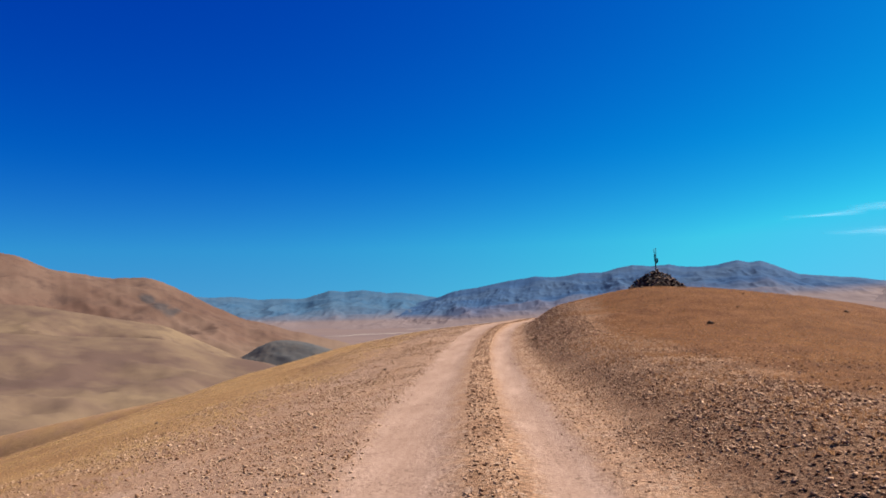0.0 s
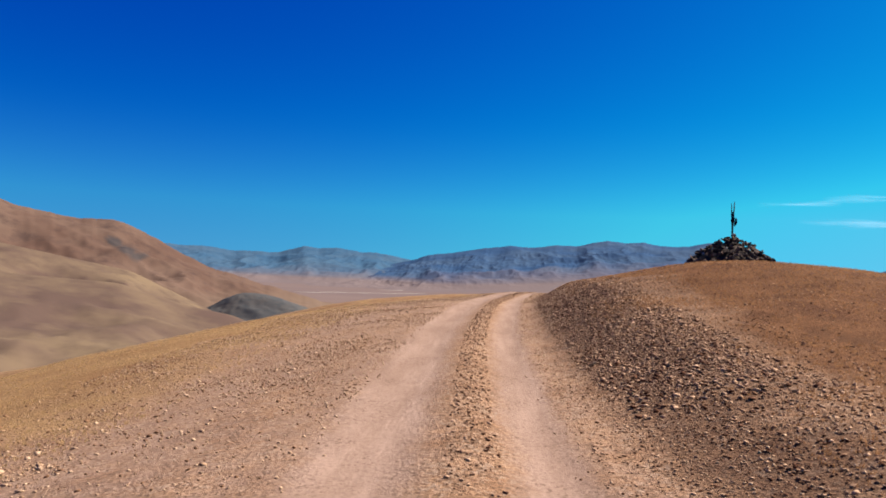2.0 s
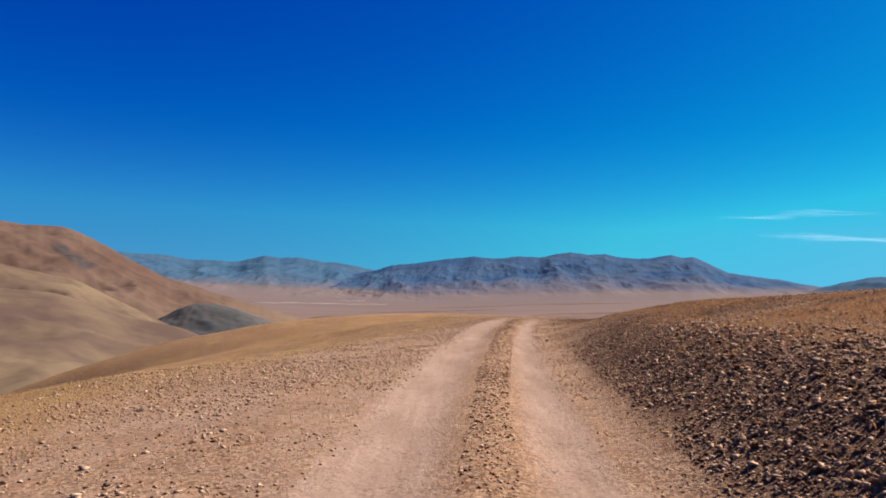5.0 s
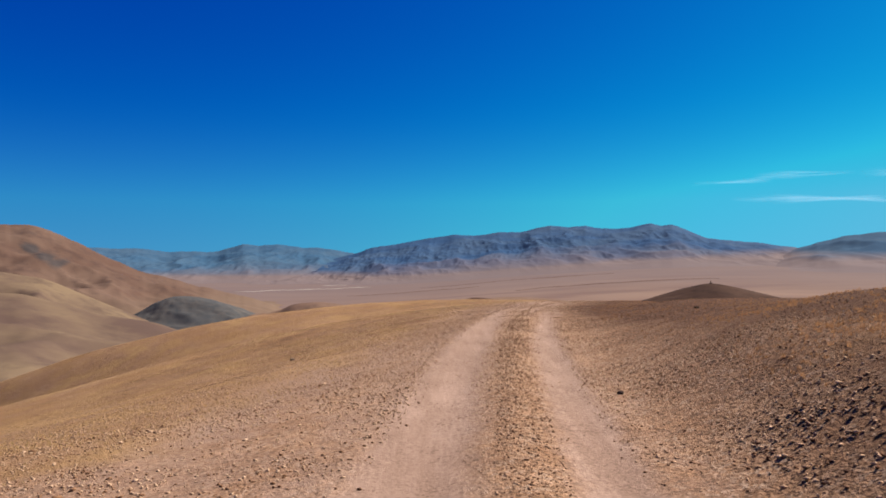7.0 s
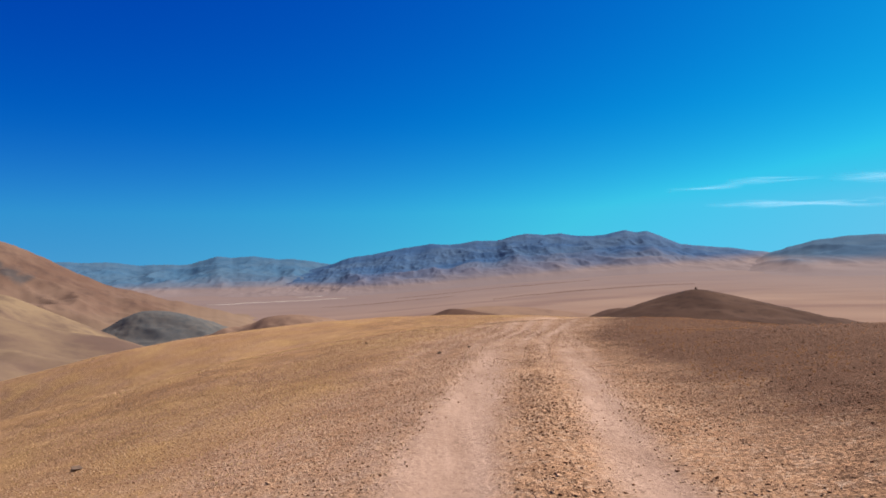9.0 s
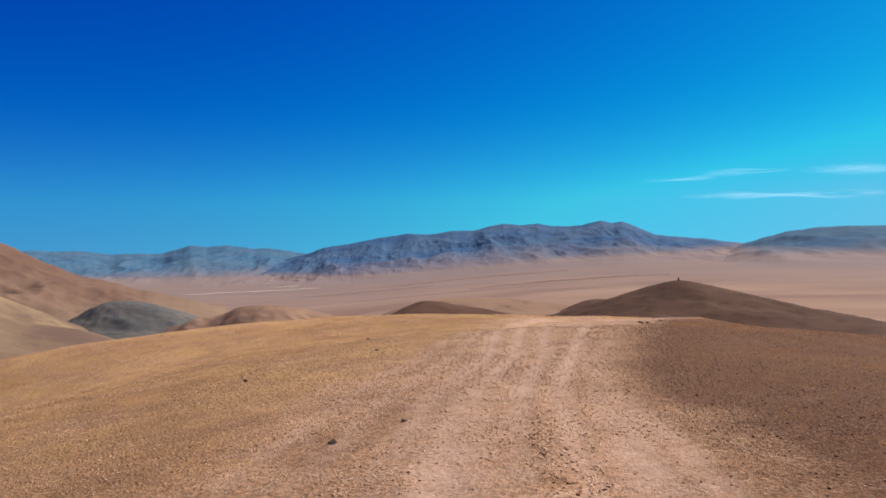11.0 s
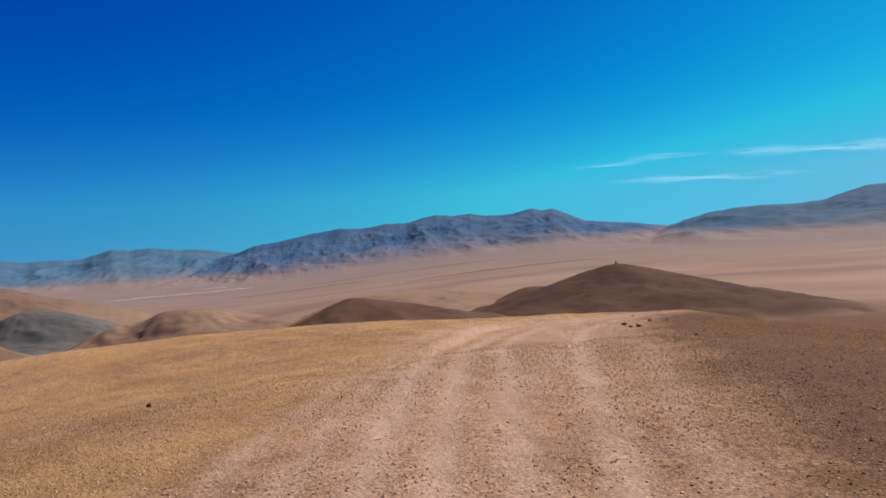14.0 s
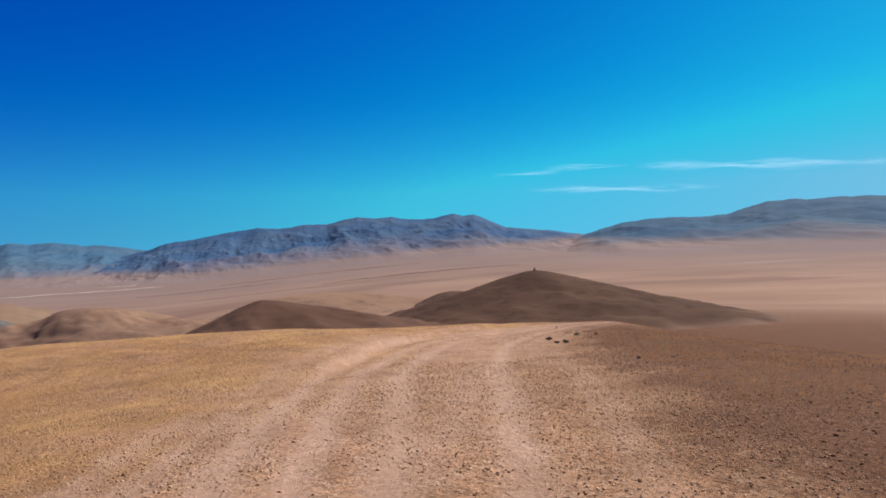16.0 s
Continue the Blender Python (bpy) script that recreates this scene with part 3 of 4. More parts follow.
hill("dark brown conical hill standing on the plain", 90.6, 287, -8.2, -26, (62, 76, 70), M_DARKHILL, 2, 16, 2.0, 0.05)
hill("small brown rounded hill below the spur", 6.9, 217.5, -8.4, -17, (38, 66, 36), M_SMALLHILL, 4, 10, 2.0, 0.04)
hill("low tan mound on the plain", 42, 470, -23.0, -36, (110, 120, 60), M_MOUND, 6, 20, 1.0, 0.5, soft=True)
hill("low brown mound behind the dark hill", 110, 440, -23.8, -30, (36, 42, 40), M_SMALLHILL, 8, 16, 1.0, 0.3, soft=True)
hill("dark grey rocky knoll in the valley", -330, 930, -46, -88, (110, 175, 80), M_GREYKNOLL, 9, 22, 5.0, 0.35, soft=True)
hill("low dark hill far out on the plain", 1880, 2420, -3, -48, (150, 190, 60), M_DARKHILL, 31, 30, 3.0, 0.4, soft=True)
hill("low dark hill far out on the plain", 1541, 2540, -14, -48, (160, 150, 60), M_DARKHILL, 33, 30, 2.0, 0.4, soft=True)
hill("brown gullied mound in the valley", -128, 745, -43, -70, (150, 140, 90), M_MOUND, 13, 40, 9.0, 0.3, soft=True, hollow=(-40, -12, 14, 5))


def plain_band(name, label, az0, az1, r0, r1, width, material, seed):
    """A long irregular patch lying on the plain: a salt pan or a belt of dark scrub."""
    n, w = 90, 6
    t = np.linspace(0, 1, n)
    az = np.radians(az0 + (az1 - az0) * t)
    r = r0 + (r1 - r0) * t + 60 * (fractal(t * 7 + seed, t * 0, 3, seed) - 0.5)
    half = width * np.clip(np.sin(np.pi * t), 0, 1) ** 0.5 * (0.25 + 1.3 * fractal(t * 11 + 2 * seed, t * 0 + 1, 3, seed + 1))
    T, _ = np.meshgrid(np.linspace(-1, 1, w), t, indexing="ij")
    R, A = r[None] + T * half[None], np.broadcast_to(az[None], T.shape)
    X, Y = 4 + R * np.sin(A), 80 + R * np.cos(A)
    Z = land(X, Y) + 0.6 - 1.5 * np.abs(T) ** 3
    return tagged(new(name, sheet_mesh(name, X, Y, Z, material)), label, "ground", kind="structure")


M_SALT = hill_material("salt_crust", (0.45, 0.38, 0.33), (0.56, 0.49, 0.44), (0.38, 0.30, 0.25), 0.02)
M_SCRUB = hill_material("dark_scrub", (0.155, 0.088, 0.070), (0.20, 0.12, 0.092), (0.125, 0.075, 0.062), 0.02)
plain_band("salt_pan", "pale salt crust streak on the plain", -17, -6, 2080, 2230, 22, M_SALT, 2)
plain_band("salt_pan", "pale salt crust streak on the plain", -10, -1, 2420, 2520, 18, M_SALT, 5)
plain_band("scrub_belt", "dark reddish scrub belt across the plain", -8, 3, 1750, 1850, 30, M_SCRUB, 7)
plain_band("scrub_belt", "dark reddish scrub belt across the plain", -2, 14, 2000, 2150, 26, M_SCRUB, 9)
plain_band("scrub_belt", "dark reddish scrub belt across the plain", 6, 22, 1500, 1700, 22, M_SCRUB, 11)


# ---------------------------------------------------------------- helpers for things
def part(name, mesh, parent, label=""):
    ob = new(name, mesh)
    ob.parent = parent
    return tagged(ob, label)


def hull_mesh(name, seed, count, flat, material, size=1.0):
    """An angular broken stone: the hull of a few random points."""
    rng = np.random.RandomState(seed)
    p = rng.normal(size=(count, 3))
    p /= np.linalg.norm(p, axis=1)[:, None]
    p *= rng.uniform(0.75, 1.1, (count, 1)) * np.array([1.0, rng.uniform(0.6, 0.95), flat]) * 0.5 * size
    bm = bmesh.new()
    for v in p:
        bm.verts.new(v)
    out = bmesh.ops.convex_hull(bm, input=bm.verts)
    bmesh.ops.delete(bm, geom=[g for g in out["geom_interior"] if isinstance(g, bmesh.types.BMVert)], context="VERTS")
    me = bpy.data.meshes.new(name)
    bm.to_mesh(me)
    bm.free()
    me.materials.append(material)
    return me


def triangles_of(me):
    me.calc_loop_triangles()
    v = np.array([w.co[:] for w in me.vertices])
    f = np.array([t.vertices[:] for t in me.loop_triangles])
    return v, f


def joined(name, shapes, place, spin, tilt, scale, material, smooth=False):
    """One mesh of many small pieces; shapes: (vertices, triangles) picked in turn."""
    V, F, base = [], [], 0
    which = np.arange(len(place)) % len(shapes)
    for k, (sv, sf) in enumerate(shapes):
        m = which == k
        n = int(m.sum())
        if n == 0:
            continue
        c, s_ = np.cos(spin[m]), np.sin(spin[m])
        ct, st = np.cos(tilt[m]), np.sin(tilt[m])
        v = sv[None] * scale[m][:, None, None]
        y, z = v[..., 1] * ct[:, None] - v[..., 2] * st[:, None], v[..., 1] * st[:, None] + v[..., 2] * ct[:, None]
        x = v[..., 0] * c[:, None] - y * s_[:, None]
        y = v[..., 0] * s_[:, None] + y * c[:, None]
        V.append((np.stack([x, y, z], -1) + place[m][:, None, :]).reshape(-1, 3))
        F.append((sf[None] + (np.arange(n) * len(sv))[:, None, None] + base).reshape(-1, 3))
        base += n * len(sv)
    V, F = np.concatenate(V), np.concatenate(F)
    me = bpy.data.meshes.new(name)
    me.vertices.add(len(V))
    me.vertices.foreach_set("co", V.astype(np.float32).ravel())
    me.loops.add(F.size)
    me.loops.foreach_set("vertex_index", F.astype(np.int32).ravel())
    me.polygons.add(len(F))
    me.polygons.foreach_set("loop_start", np.arange(0, F.size, 3, dtype=np.int32))
    me.polygons.foreach_set("loop_total", np.full(len(F), 3, dtype=np.int32))
    me.update(calc_edges=True)
    me.validate()
    me.materials.append(material)
    return me


def ground_at(x, y):
    return float(height(np.array([float(x)]), np.array([float(y)]))[0])


# ---------------------------------------------------------------- the cairn with its poles
def build_cairn(cx, cy):
    rng = np.random.RandomState(5)
    cairn = new("cairn")
    cairn.location = (cx, cy, ground_at(cx, cy))
    tagged(cairn, "loose pile of dark angular stones with poles on a grassy knoll", "cairn")
    bpy.context.view_layer.update()
    R, H = 1.84, 1.12

    def dome(r):
        return H * np.clip(1 - r / R, 0, 1) ** 0.86

    def floor(dx, dy):
        return ground_at(cx + dx, cy + dy) - cairn.location.z
    # rubble heart under the outer stones
    bm = bmesh.new()
    rings = []
    for i in range(9):
        r = R * 0.97 * (1 - i / 8.6)
        ring = []
        for j in range(22):
            a = 2 * math.pi * j / 22
            q = r * (1 + 0.06 * rng.normal())
            ring.append(bm.verts.new((q * math.cos(a), q * math.sin(a), floor(q * math.cos(a), q * math.sin(a)) * (1 - i / 9) + dome(q) * 0.9 - 0.09 + 0.03 * rng.normal())))
        rings.append(ring)
    for a, b in zip(rings[:-1], rings[1:]):
        for j in range(22):
            bm.faces.new((a[j], a[(j + 1) % 22], b[(j + 1) % 22], b[j]))
    bm.faces.new(rings[-1])
    me = bpy.data.meshes.new("core")
    bm.to_mesh(me)
    bm.free()
    me.materials.append(M_CAIRN)
    part("core", me, cairn, "packed dark rubble heart")
    kinds = [hull_mesh("stone", 100 + k, 13, rng.uniform(0.35, 0.75), M_CAIRN) for k in range(14)]
    n = 285
    for k in range(n):
        a = k * 2.39996 + rng.uniform(-0.3, 0.3)
        r = R * math.sqrt((k + 0.5) / n) * 1.02
        size = rng.uniform(0.17, 0.36) * (1.15 if rng.rand() < 0.15 else 1.0)
        dx, dy = r * math.cos(a), r * math.sin(a)
        ob = new("stone", kinds[k % len(kinds)])
        ob.parent = cairn
        ob.location = (dx, dy, floor(dx, dy) * min(r / R, 1) + dome(r) + rng.uniform(-0.05, 0.05))
        lean = 0.55 if r > 0.4 else 0.15
        ob.rotation_euler = (rng.normal() * 0.35 + lean * math.sin(a), rng.normal() * 0.35 + lean * math.cos(a), rng.uniform(0, 6.28))
        ob.scale = (size * rng.uniform(0.9, 1.25), size, size)
    pale = hull_mesh("stone", 190, 14, 0.8, M_PALE)
    for dx, dy, size in ((0.05, -0.12, 0.2), (-1.35, -0.75, 0.16), (-0.55, -1.1, 0.14), (0.5, -0.9, 0.15)):
        ob = new("stone", pale)
        ob.parent = cairn
        r = math.hypot(dx, dy)
        ob.location, ob.scale = (dx, dy, floor(dx, dy) * r / R + dome(r) + 0.1), (size, size, size)
        tagged(ob, "pale whitish stone")
    return cairn


def tube(name, pts, radii, material, sides=8):
    bm = bmesh.new()
    rings = []
    for i, (p, r) in enumerate(zip(pts, radii)):
        d = (Vector(pts[min(i + 1, len(pts) - 1)]) - Vector(pts[max(i - 1, 0)])).normalized()
        u = d.orthogonal().normalized()
        w = d.cross(u)
        rings.append([bm.verts.new(Vector(p) + r * (math.cos(t) * u + math.sin(t) * w)) for t in (2 * math.pi * k / sides for k in range(sides))])
    for a, b in zip(rings[:-1], rings[1:]):
        for j in range(sides):
            bm.faces.new((a[j], a[(j + 1) % sides], b[(j + 1) % sides], b[j]))
    bm.faces.new(rings[0])
    bm.faces.new(rings[-1])
    bmesh.ops.recalc_face_normals(bm, faces=bm.faces)
    me = bpy.data.meshes.new(name)
    bm.to_mesh(me)
    bm.free()
    me.polygons.foreach_set("use_smooth", np.ones(len(me.polygons), bool))
    me.materials.append(material)
    return me


def build_poles(cx, cy):
    z0 = ground_at(cx, cy) + 0.7
    mast = new("prayer_poles")
    mast.location = (cx, cy, z0)
    tagged(mast, "two thin wooden poles bound with dark blue cloth in the cairn", "pole")
    part("pole", tube("pole", [(0, 0, 0), (0.01, 0, 0.7), (0.035, 0, 1.35), (0.06, 0.0, 1.86)], [0.034, 0.03, 0.025, 0.018], M_POLE), mast)
    part("pole", tube("pole", [(0.02, 0.05, 0), (0.0, 0.05, 0.9), (-0.035, 0.04, 1.4), (-0.055, 0.03, 1.8)], [0.03, 0.027, 0.022, 0.015], M_POLE), mast)
    # knotted cloth: a wrapped band and two hanging ends
    wrap = tube("cloth_wrap", [(0.0, 0.02, 0.98), (0.005, 0.02, 1.06), (0.01, 0.02, 1.16), (0.0, 0.02, 1.3), (0.0, 0.02, 1.42)], [0.045, 0.075, 0.06, 0.07, 0.04], M_CLOTH, 10)
    cloth = part("cloth_wrap", wrap, mast, "dark blue cloth wound round the poles")
    part("cloth_end", tube("cloth_end", [(0.04, 0.0, 1.2), (0.12, -0.02, 1.14), (0.14, -0.03, 1.02), (0.12, -0.02, 0.86)], [0.02, 0.045, 0.05, 0.015], M_CLOTH, 6), cloth)
    part("cloth_end", tube("cloth_end", [(0.03, -0.03, 1.05), (0.07, -0.06, 0.98), (0.06, -0.07, 0.8)], [0.02, 0.035, 0.012], M_CLOTH, 6), cloth)
    return mast


M_PALE = stone_material("pale_stone", (0.42, 0.38, 0.34), (0.6, 0.56, 0.5), True)
M_POLE = plain_material("weathered_pole", (0.13, 0.09, 0.07))
M_CLOTH = plain_material("blue_cloth", (0.02, 0.035, 0.09), 0.9)
CAIRN_AT = (8.66, 46.6)
build_cairn(*CAIRN_AT)
build_poles(CAIRN_AT[0] + 0.02, CAIRN_AT[1])

# ---------------------------------------------------------------- single rocks
ROCK_SHAPES = [hull_mesh("rock", 300 + k, 16, 0.62, M_ROCK) for k in range(6)]


def rock(x, y, size, k, label, sink=0.12, group="", tall=1.0):
    ob = new("rock", ROCK_SHAPES[k % len(ROCK_SHAPES)])
    ob.location = (x, y, ground_at(x, y) + size * (0.3 - sink))
    ob.rotation_euler, ob.scale = (0.1 * math.sin(7 * k), 0.12 * math.cos(5 * k), 1.7 * k), (size, size * 0.9, size * tall)
    return tagged(ob, label, "rock", group)


LONE = "dark brown rock lying alone in dry grass"
for k, (x, y, size) in enumerate([(7.10, 27.7, 0.34), (9.40, 32.0, 0.2), (14.50, 33.4, 0.32), (5.65, 68.6, 0.19), (-6.10, 72.0, 0.24), (11.00, 36.5, 0.2)]):
    rock(x, y, size, k, LONE, 0.15, "", 0.7)
for k, (x, y, size) in enumerate([(13.68, 107.47, 0.30), (13.55, 105.95, 0.34), (13.3, 106.05, 0.22), (15.25, 108.6, 0.24), (15.88, 108.35, 0.15), (16.59, 113.1, 0.2), (12.1, 99.4, 0.14), (12.96, 99.4, 0.14)]):
    rock(x, y, size, k + 3, "dark rock in a cluster beside the turning tracks", 0.15, "rocks at the bend", 0.65)
for k, (x, y, size) in enumerate([(-6.11, 41.63, 0.24), (-4.56, 40.73, 0.24), (-4.19, 39.87, 0.2), (-4.85, 42.04, 0.17), (-4.41, 42.63, 0.15), (-5.88, 46.39, 0.22), (-5.20, 40.53, 0.13), (-4.00, 8.94, 0.2),
                                  (-3.92, 19.84, 0.16), (-10.80, 19.67, 0.25)]):
    rock(x, y, size * 0.8, k + 1, "flat dark clod on the gravelly verge", 0.24, "dark clods on the verge", 0.5)
for k, (x, y, size) in enumerate([(0.06, 89.05, 0.13), (-0.42, 95.72, 0.16), (0.65, 79.29, 0.12), (-2.52, 85.28, 0.13), (-0.15, 78.6, 0.13), (1.14, 59.16, 0.12), (0.42, 27.8, 0.2), (-4.31, 21.47, 0.13)]):
    rock(x, y, size, k + 2, "brown stone lying on the gravel", 0.15, "stones beside the tracks")

SUMMIT = (90.6, 287.0, -8.6)
heap = new("stone_heap")
heap.location = SUMMIT
tagged(heap, "small dark stone heap on the summit of a hill", "cairn")
for k, (dx, dy, dz, size) in enumerate([(0, 0, 0.5, 1.0), (0.7, 0.1, 0.25, 0.8), (-0.7, -0.2, 0.25, 0.9), (0.1, -0.6, 0.2, 0.8), (1.3, 0, 0.05, 0.6), (-1.3, 0.1, 0.0, 0.6), (0, 0.1, 1.0, 0.6)]):
    ob = new("stone", ROCK_SHAPES[k % 6])
    ob.parent = heap
    ob.location, ob.scale, ob.rotation_euler = (dx, dy, dz), (size, size, size), (0.3 * k, 0.2 * k, k)

# ---------------------------------------------------------------- gravel and dry grass
rng = np.random.RandomState(11)
FINE = [(np.array([(0.5, 0, 0), (-0.5, 0.05, 0), (0.05, 0.4, 0.02), (0, -0.42, 0), (0.04 * k, 0.05, 0.3), (0, 0, -0.3)]), np.array([(0, 2, 4), (2, 1, 4), (1, 3, 4), (3, 0, 4), (2, 0, 5), (1, 2, 5), (3, 1, 5), (0, 3, 5)])) for k in range(-2, 3)]
CHUNK = [triangles_of(hull_mesh("chip", 450 + k, 9, 0.44, M_GRAVEL)) for k in range(8)]
SHAPES = [triangles_of(hull_mesh("pebble", 400 + k, 9, 0.4, M_GRAVEL)) for k in range(8)]


def scatter(count, y0, y1, o0, o1):
    """Random places in a strip beside the tracks."""
    y = rng.uniform(y0, y1, count)
    x = road_x(y) + rng.uniform(o0, o1, count)
    return x, y


def gravel(name, label, strips, shapes=None, material=M_GRAVEL, tumble=0.22):
    P, S = [], []
    for count, y0, y1, o0, o1, smin, smax, patch in strips:
        x, y = scatter(count, y0, y1, o0, o1)
        keep = rng.rand(count) < np.clip(smoothstep(0.5 - patch, 0.5 + 0.12, fractal(x / 1.6, y / 1.6, 3, 77)) + 0.15, 0, 1)
        off, way = route_offset(x, y)
        keep &= rng.rand(count) > 0.95 * smoothstep(0.42, 0.85, track_amount(off, way, y))
        x, y = x[keep], y[keep]
        s = smin + (smax - smin) * rng.rand(len(x)) ** 2.2
        z = height(x, y) + s * 0.12
        P.append(np.stack([x, y, z], -1))
        S.append(s)
    P, S = np.concatenate(P), np.concatenate(S)
    n = len(P)
    me = joined(name, shapes or SHAPES, P, rng.uniform(0, 6.28, n), rng.normal(0, tumble, n), S, material)
    return tagged(new(name, me), label, "gravel", kind="stuff")


gravel("bank_gravel", "coarse broken stones covering the cut bank", [(10000, 3, 27, 2.5, 4.6, 0.028, 0.075, 0.4), (20000, 25, 54, 1.9, 4.0, 0.028, 0.075, 0.4), (2500, 3, 27, 1.7, 2.7, 0.028, 0.06, 0.15), (11000, 26, 56, 1.9, 4.4, 0.04, 0.09, 0.25), (2200, 24, 50, 2.0, 4.4, 0.08, 0.14, 0.3), (5000, 1, 16, 2.4, 4.8, 0.03, 0.09, 0.2), (5500, 3, 55, 3.9, 5.6, 0.03, 0.085, 0.3), (4500, 3, 56, 5.2, 8.0, 0.03, 0.08, 0.25), (2600, 3, 56, 7.5, 13.0, 0.03, 0.08, 0.2), (4000, 3, 58, 1.3, 2.5, 0.02, 0.06, 0.1)], CHUNK, M_BANK, 0.4)
gravel("verge_gravel", "loose brown and pale gravel beside the tracks", [(5000, 0, 62, -8.5, -1.3, 0.035, 0.09, 0.12), (4200, 10, 54, -8.5, -2.4, 0.055, 0.12, 0.3), (16000, 0, 62, -8.5, -1.3, 0.025, 0.055, 0.2), (250, 0, 62, -10, -1.5, 0.08, 0.12, 0.05)])
gravel("crown_gravel", "loose gravel ridge between the wheel tracks", [(5500, 1, 50, -0.12, 0.38, 0.02, 0.07, 0.3), (6000, 48, 78, -0.2, 0.42, 0.018, 0.05, 0.3), (2500, 1, 75, 1.0, 2.2, 0.02, 0.05, 0.2)], None, M_BANK)
gravel("slope_gravel", "thin fine gravel on the open ground", [(30000, 56, 112, -10, 2.2, 0.016, 0.042, 0.15), (120, 56, 110, -11, 2, 0.04, 0.07, 0.05)], FINE)
gravel("brown_gravel", "dark brown gravel on the bare ground beside the tracks", [(34000, 50, 112, 1.6, 11, 0.018, 0.05, 0.2), (80, 54, 110, 2, 12, 0.05, 0.09, 0.05), (5000, 2, 56, 4.5, 14, 0.03, 0.08, 0.2)], None, M_DARKGRAVEL)

gravel("fine_gravel", "fine pale and brown grit strewn over the ground", [(70000, 60, 102, -8, 2.6, 0.014, 0.036, 0.25), (60000, 1, 60, -8.5, -1.2, 0.02, 0.055, 0.2), (10000, 1, 62, 0.9, 3, 0.012, 0.045, 0.2), (14000, 3, 60, 1.8, 4.4, 0.02, 0.05, 0.2)], FINE, M_GRAVEL, 0.5)


def tuft_shape(seed, blades=7):
    r = np.random.RandomState(seed)
    v, f = [], []
    for b in range(blades):
        a, lean = r.uniform(0, 6.28), r.uniform(0.25, 0.9)
        h, w = r.uniform(0.5, 1.0), 0.07
        bx, by = 0.22 * r.normal(size=2)
        t = np.array([math.cos(a), math.sin(a), 0])
        q = np.array([-math.sin(a), math.cos(a), 0])
        p = np.array([bx, by, -0.05])
        v += [p - q * w, p + q * w, p + t * lean * h * 0.7 + np.array([0, 0, h])]
        f.append([3 * b, 3 * b + 1, 3 * b + 2])
    return np.array(v), np.array(f)


def grass_material(name, dark, light):
    m = Mat(name, 0.9)
    c = m.mix(m.island(), dark, light)
    m.color(m.mix(m.ramp(m.noise(0.4, 4), (0.4, 0.0), (0.62, 0.6)), c, tuple(0.6 * v for v in light)))
    m.bsdf.inputs["Transmission Weight"].default_value = 0.0
    through_light, both = m.n.new("ShaderNodeBsdfTranslucent"), m.n.new("ShaderNodeMixShader")
    through_light.inputs["Color"].default_value = (*light, 1)
    both.inputs[0].default_value = 0.35
    m.l.new(m.bsdf.outputs[0], both.inputs[1])
    m.l.new(through_light.outputs[0], both.inputs[2])
    m.l.new(both.outputs[0], m.n["Material Output"].inputs["Surface"])
    return m.m


M_DRY = grass_material("dry_grass", (0.50, 0.29, 0.12), (0.78, 0.52, 0.25))
M_RUST = grass_material("rust_grass", (0.16, 0.075, 0.038), (0.42, 0.215, 0.105))
TUFTS = [tuft_shape(500 + k) for k in range(6)]


def dry_grass(name, label, strips, material):
    P, S = [], []
    for count, y0, y1, o0, o1, smin, smax in strips:
        x, y = scatter(count, y0, y1, o0, o1)
        keep = rng.rand(count) < np.clip(smoothstep(0.32, 0.62, fractal(x / 2.3, y / 2.3, 3, 91)) + 0.12, 0, 1)
        x, y = x[keep], y[keep]
        P.append(np.stack([x, y, height(x, y)], -1))
        S.append(rng.uniform(smin, smax, len(x)))
    P, S = np.concatenate(P), np.concatenate(S)
    n = len(P)
    me = joined(name, TUFTS, P, rng.uniform(0, 6.28, n), rng.normal(0, 0.1, n), S, material)
    return tagged(new(name, me), label, "grass", kind="stuff")


dry_grass("knoll_grass", "short rust-brown dry grass on the knoll", [(40000, 4, 62, 3.6, 17, 0.03, 0.08), (10000, 4, 60, 2.8, 6, 0.03, 0.075), (28000, 56, 118, 2.6, 16, 0.025, 0.055)], M_RUST)
dry_grass("slope_grass", "short golden dry grass on the falling slope", [(26000, 3, 62, -18, -4.5, 0.03, 0.07), (20000, 58, 116, -16, -3.0, 0.02, 0.045)], M_DRY)


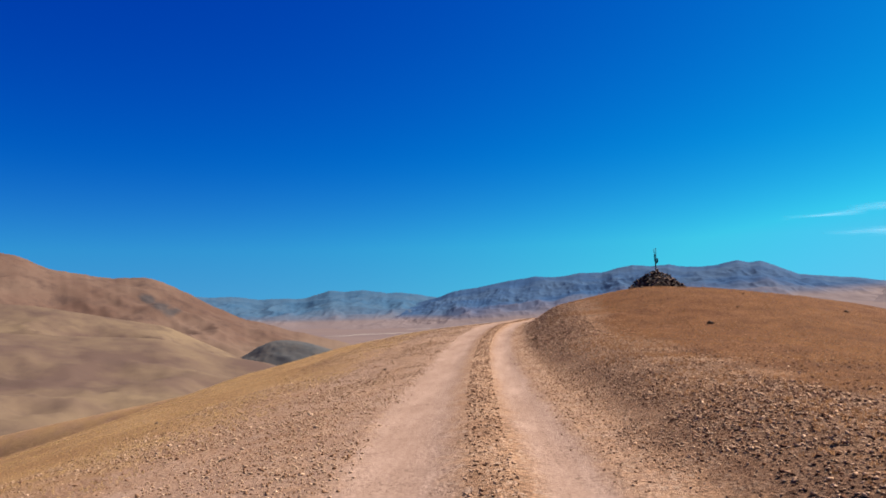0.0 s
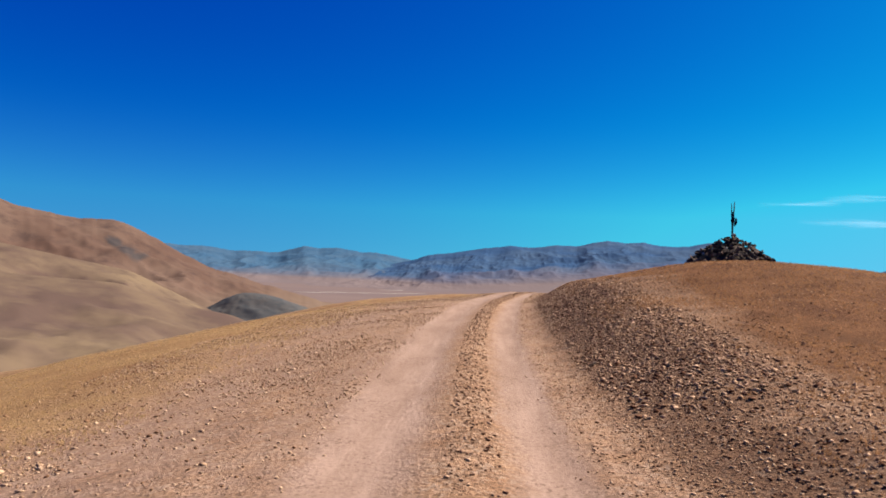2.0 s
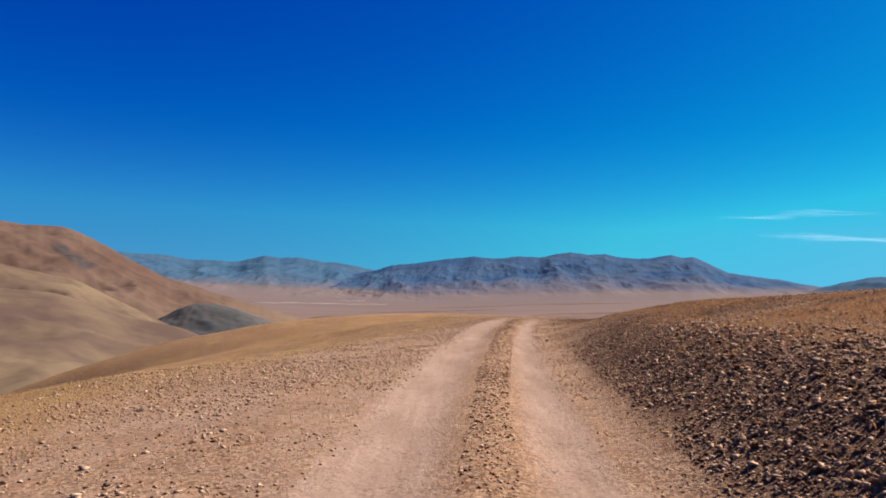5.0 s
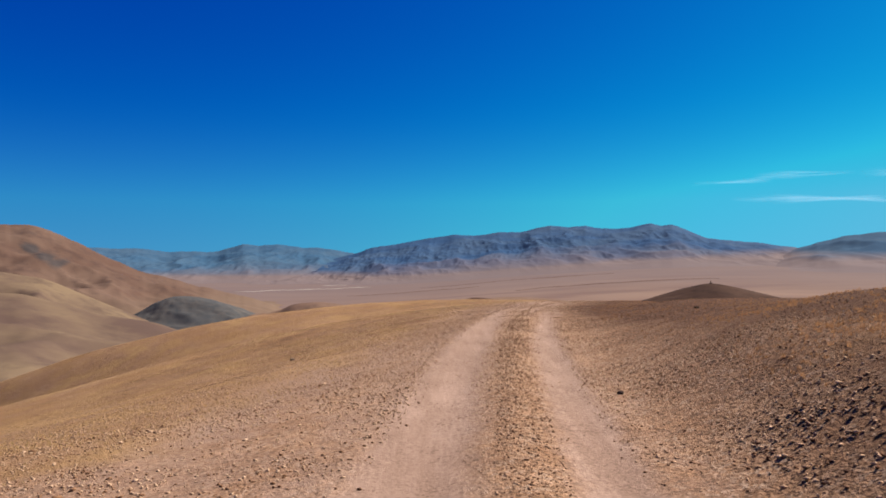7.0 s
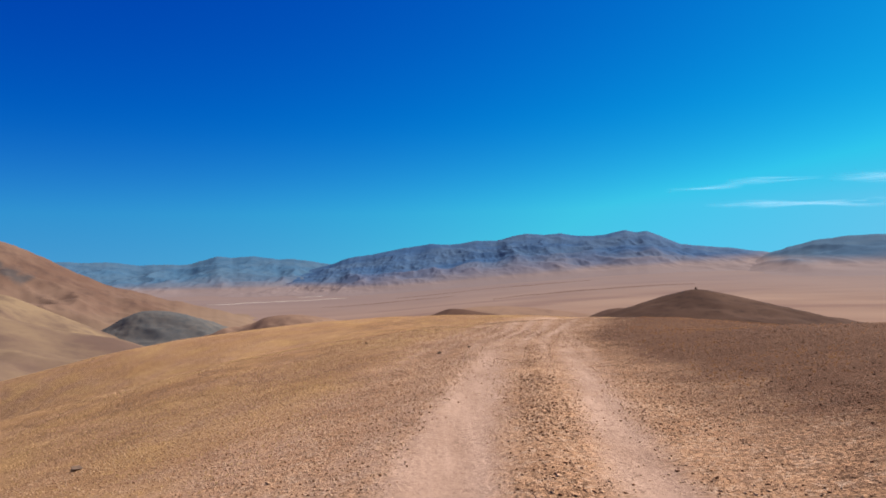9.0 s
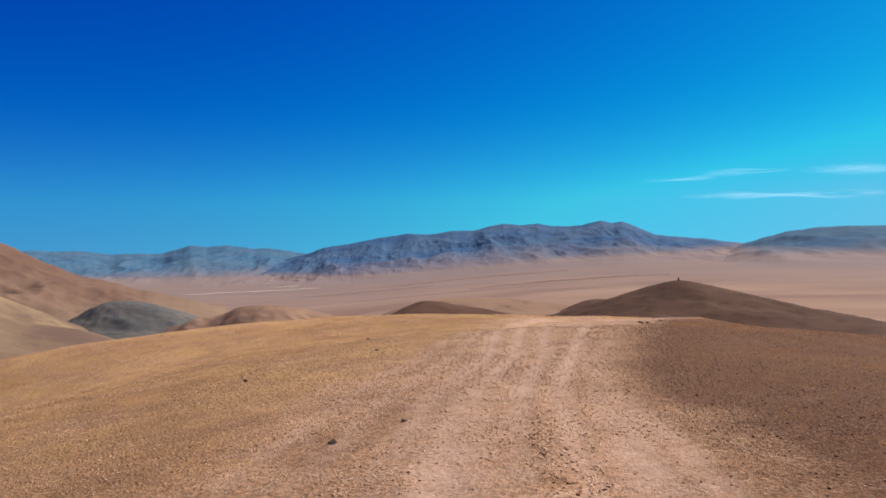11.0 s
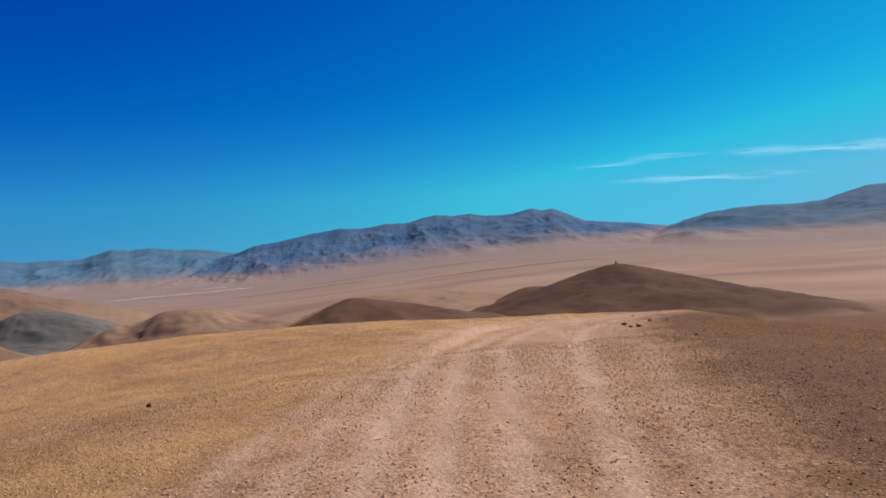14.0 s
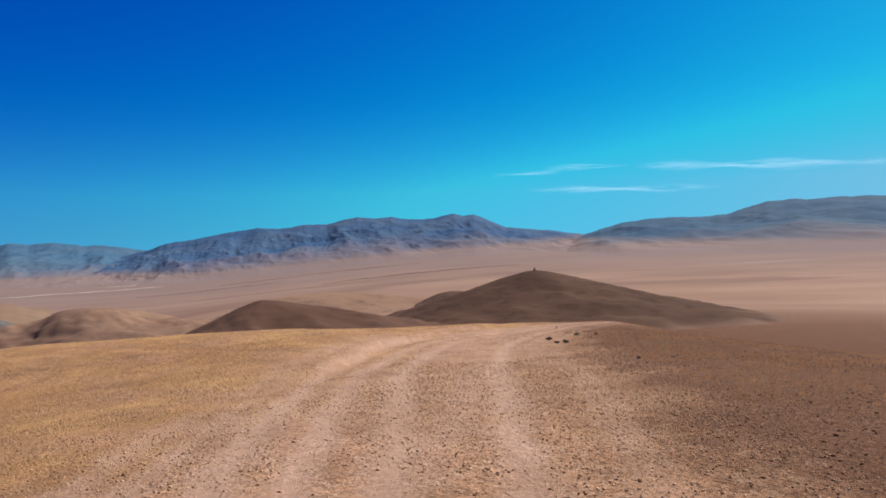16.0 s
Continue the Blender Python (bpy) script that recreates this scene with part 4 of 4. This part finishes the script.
# ---------------------------------------------------------------- thin clouds
def cloud_material(seed):
    m = Mat("cirrus")
    n = m.n
    out = n["Material Output"]
    clear, milk = n.new("ShaderNodeBsdfTransparent"), n.new("ShaderNodeBsdfTranslucent")
    milk.inputs["Color"].default_value = (0.95, 0.96, 1.0, 1)
    mix = n.new("ShaderNodeMixShader")
    wisp = m.ramp(m.noise(0.010, 8, 0.62, stretch=(0.35, 0.35, 1.6)), (0.36, 0.0), (0.72, 1.0))
    m.l.new(m.math("MULTIPLY", wisp, m.attr("thick")), mix.inputs[0])
    m.l.new(clear.outputs[0], mix.inputs[1])
    lit, both = n.new("ShaderNodeBsdfDiffuse"), n.new("ShaderNodeAddShader")
    lit.inputs["Color"].default_value = (0.9, 0.93, 1.0, 1)
    m.l.new(milk.outputs[0], both.inputs[0])
    m.l.new(lit.outputs[0], both.inputs[1])
    m.l.new(both.outputs[0], mix.inputs[2])
    m.l.new(mix.outputs[0], out.inputs["Surface"])
    return m.m


M_CLOUD = cloud_material(0)


def cloud(az0, az1, el0, el1, thick_deg, density):
    """A flat streak of ice cloud high over the plain, between two bearings."""
    n, w = 60, 14
    az = np.radians(np.linspace(az0, az1, n))
    el = np.linspace(el0, el1, n)
    t = np.linspace(-1, 1, w)
    A, T = np.meshgrid(az, t)
    E = np.radians(el[None, :] + T * thick_deg * (0.7 + 0.3 * np.sin(5 * A * 9)))
    D = 4300.0 + 260 * T
    X, Y, Z = CENTRE[0] + D * np.sin(A), CENTRE[1] + D * np.cos(A), CENTRE[2] + D * np.tan(E)
    me = sheet_mesh("cloud", X, Y, Z, M_CLOUD)
    s = np.linspace(0, 1, n)[None, :]
    thick = density * (1 - T ** 2) ** 2 * np.clip(np.sin(np.pi * s), 0, 1)
    me.attributes.new("thick", "FLOAT", "POINT").data.foreach_set("value", thick.astype(np.float32).ravel())
    return tagged(new("cloud", me), "thin white streak of cirrus in a blue sky", "cloud", kind="structure")


cloud(22.6, 38.0, 4.21, 3.69, 0.42, 0.16)
cloud(19.8, 25.6, 5.43, 5.57, 0.36, 0.11)
cloud(24.2, 31.0, 5.87, 5.78, 0.36, 0.11)
cloud(31.0, 50.0, 5.75, 4.63, 0.6, 0.18)
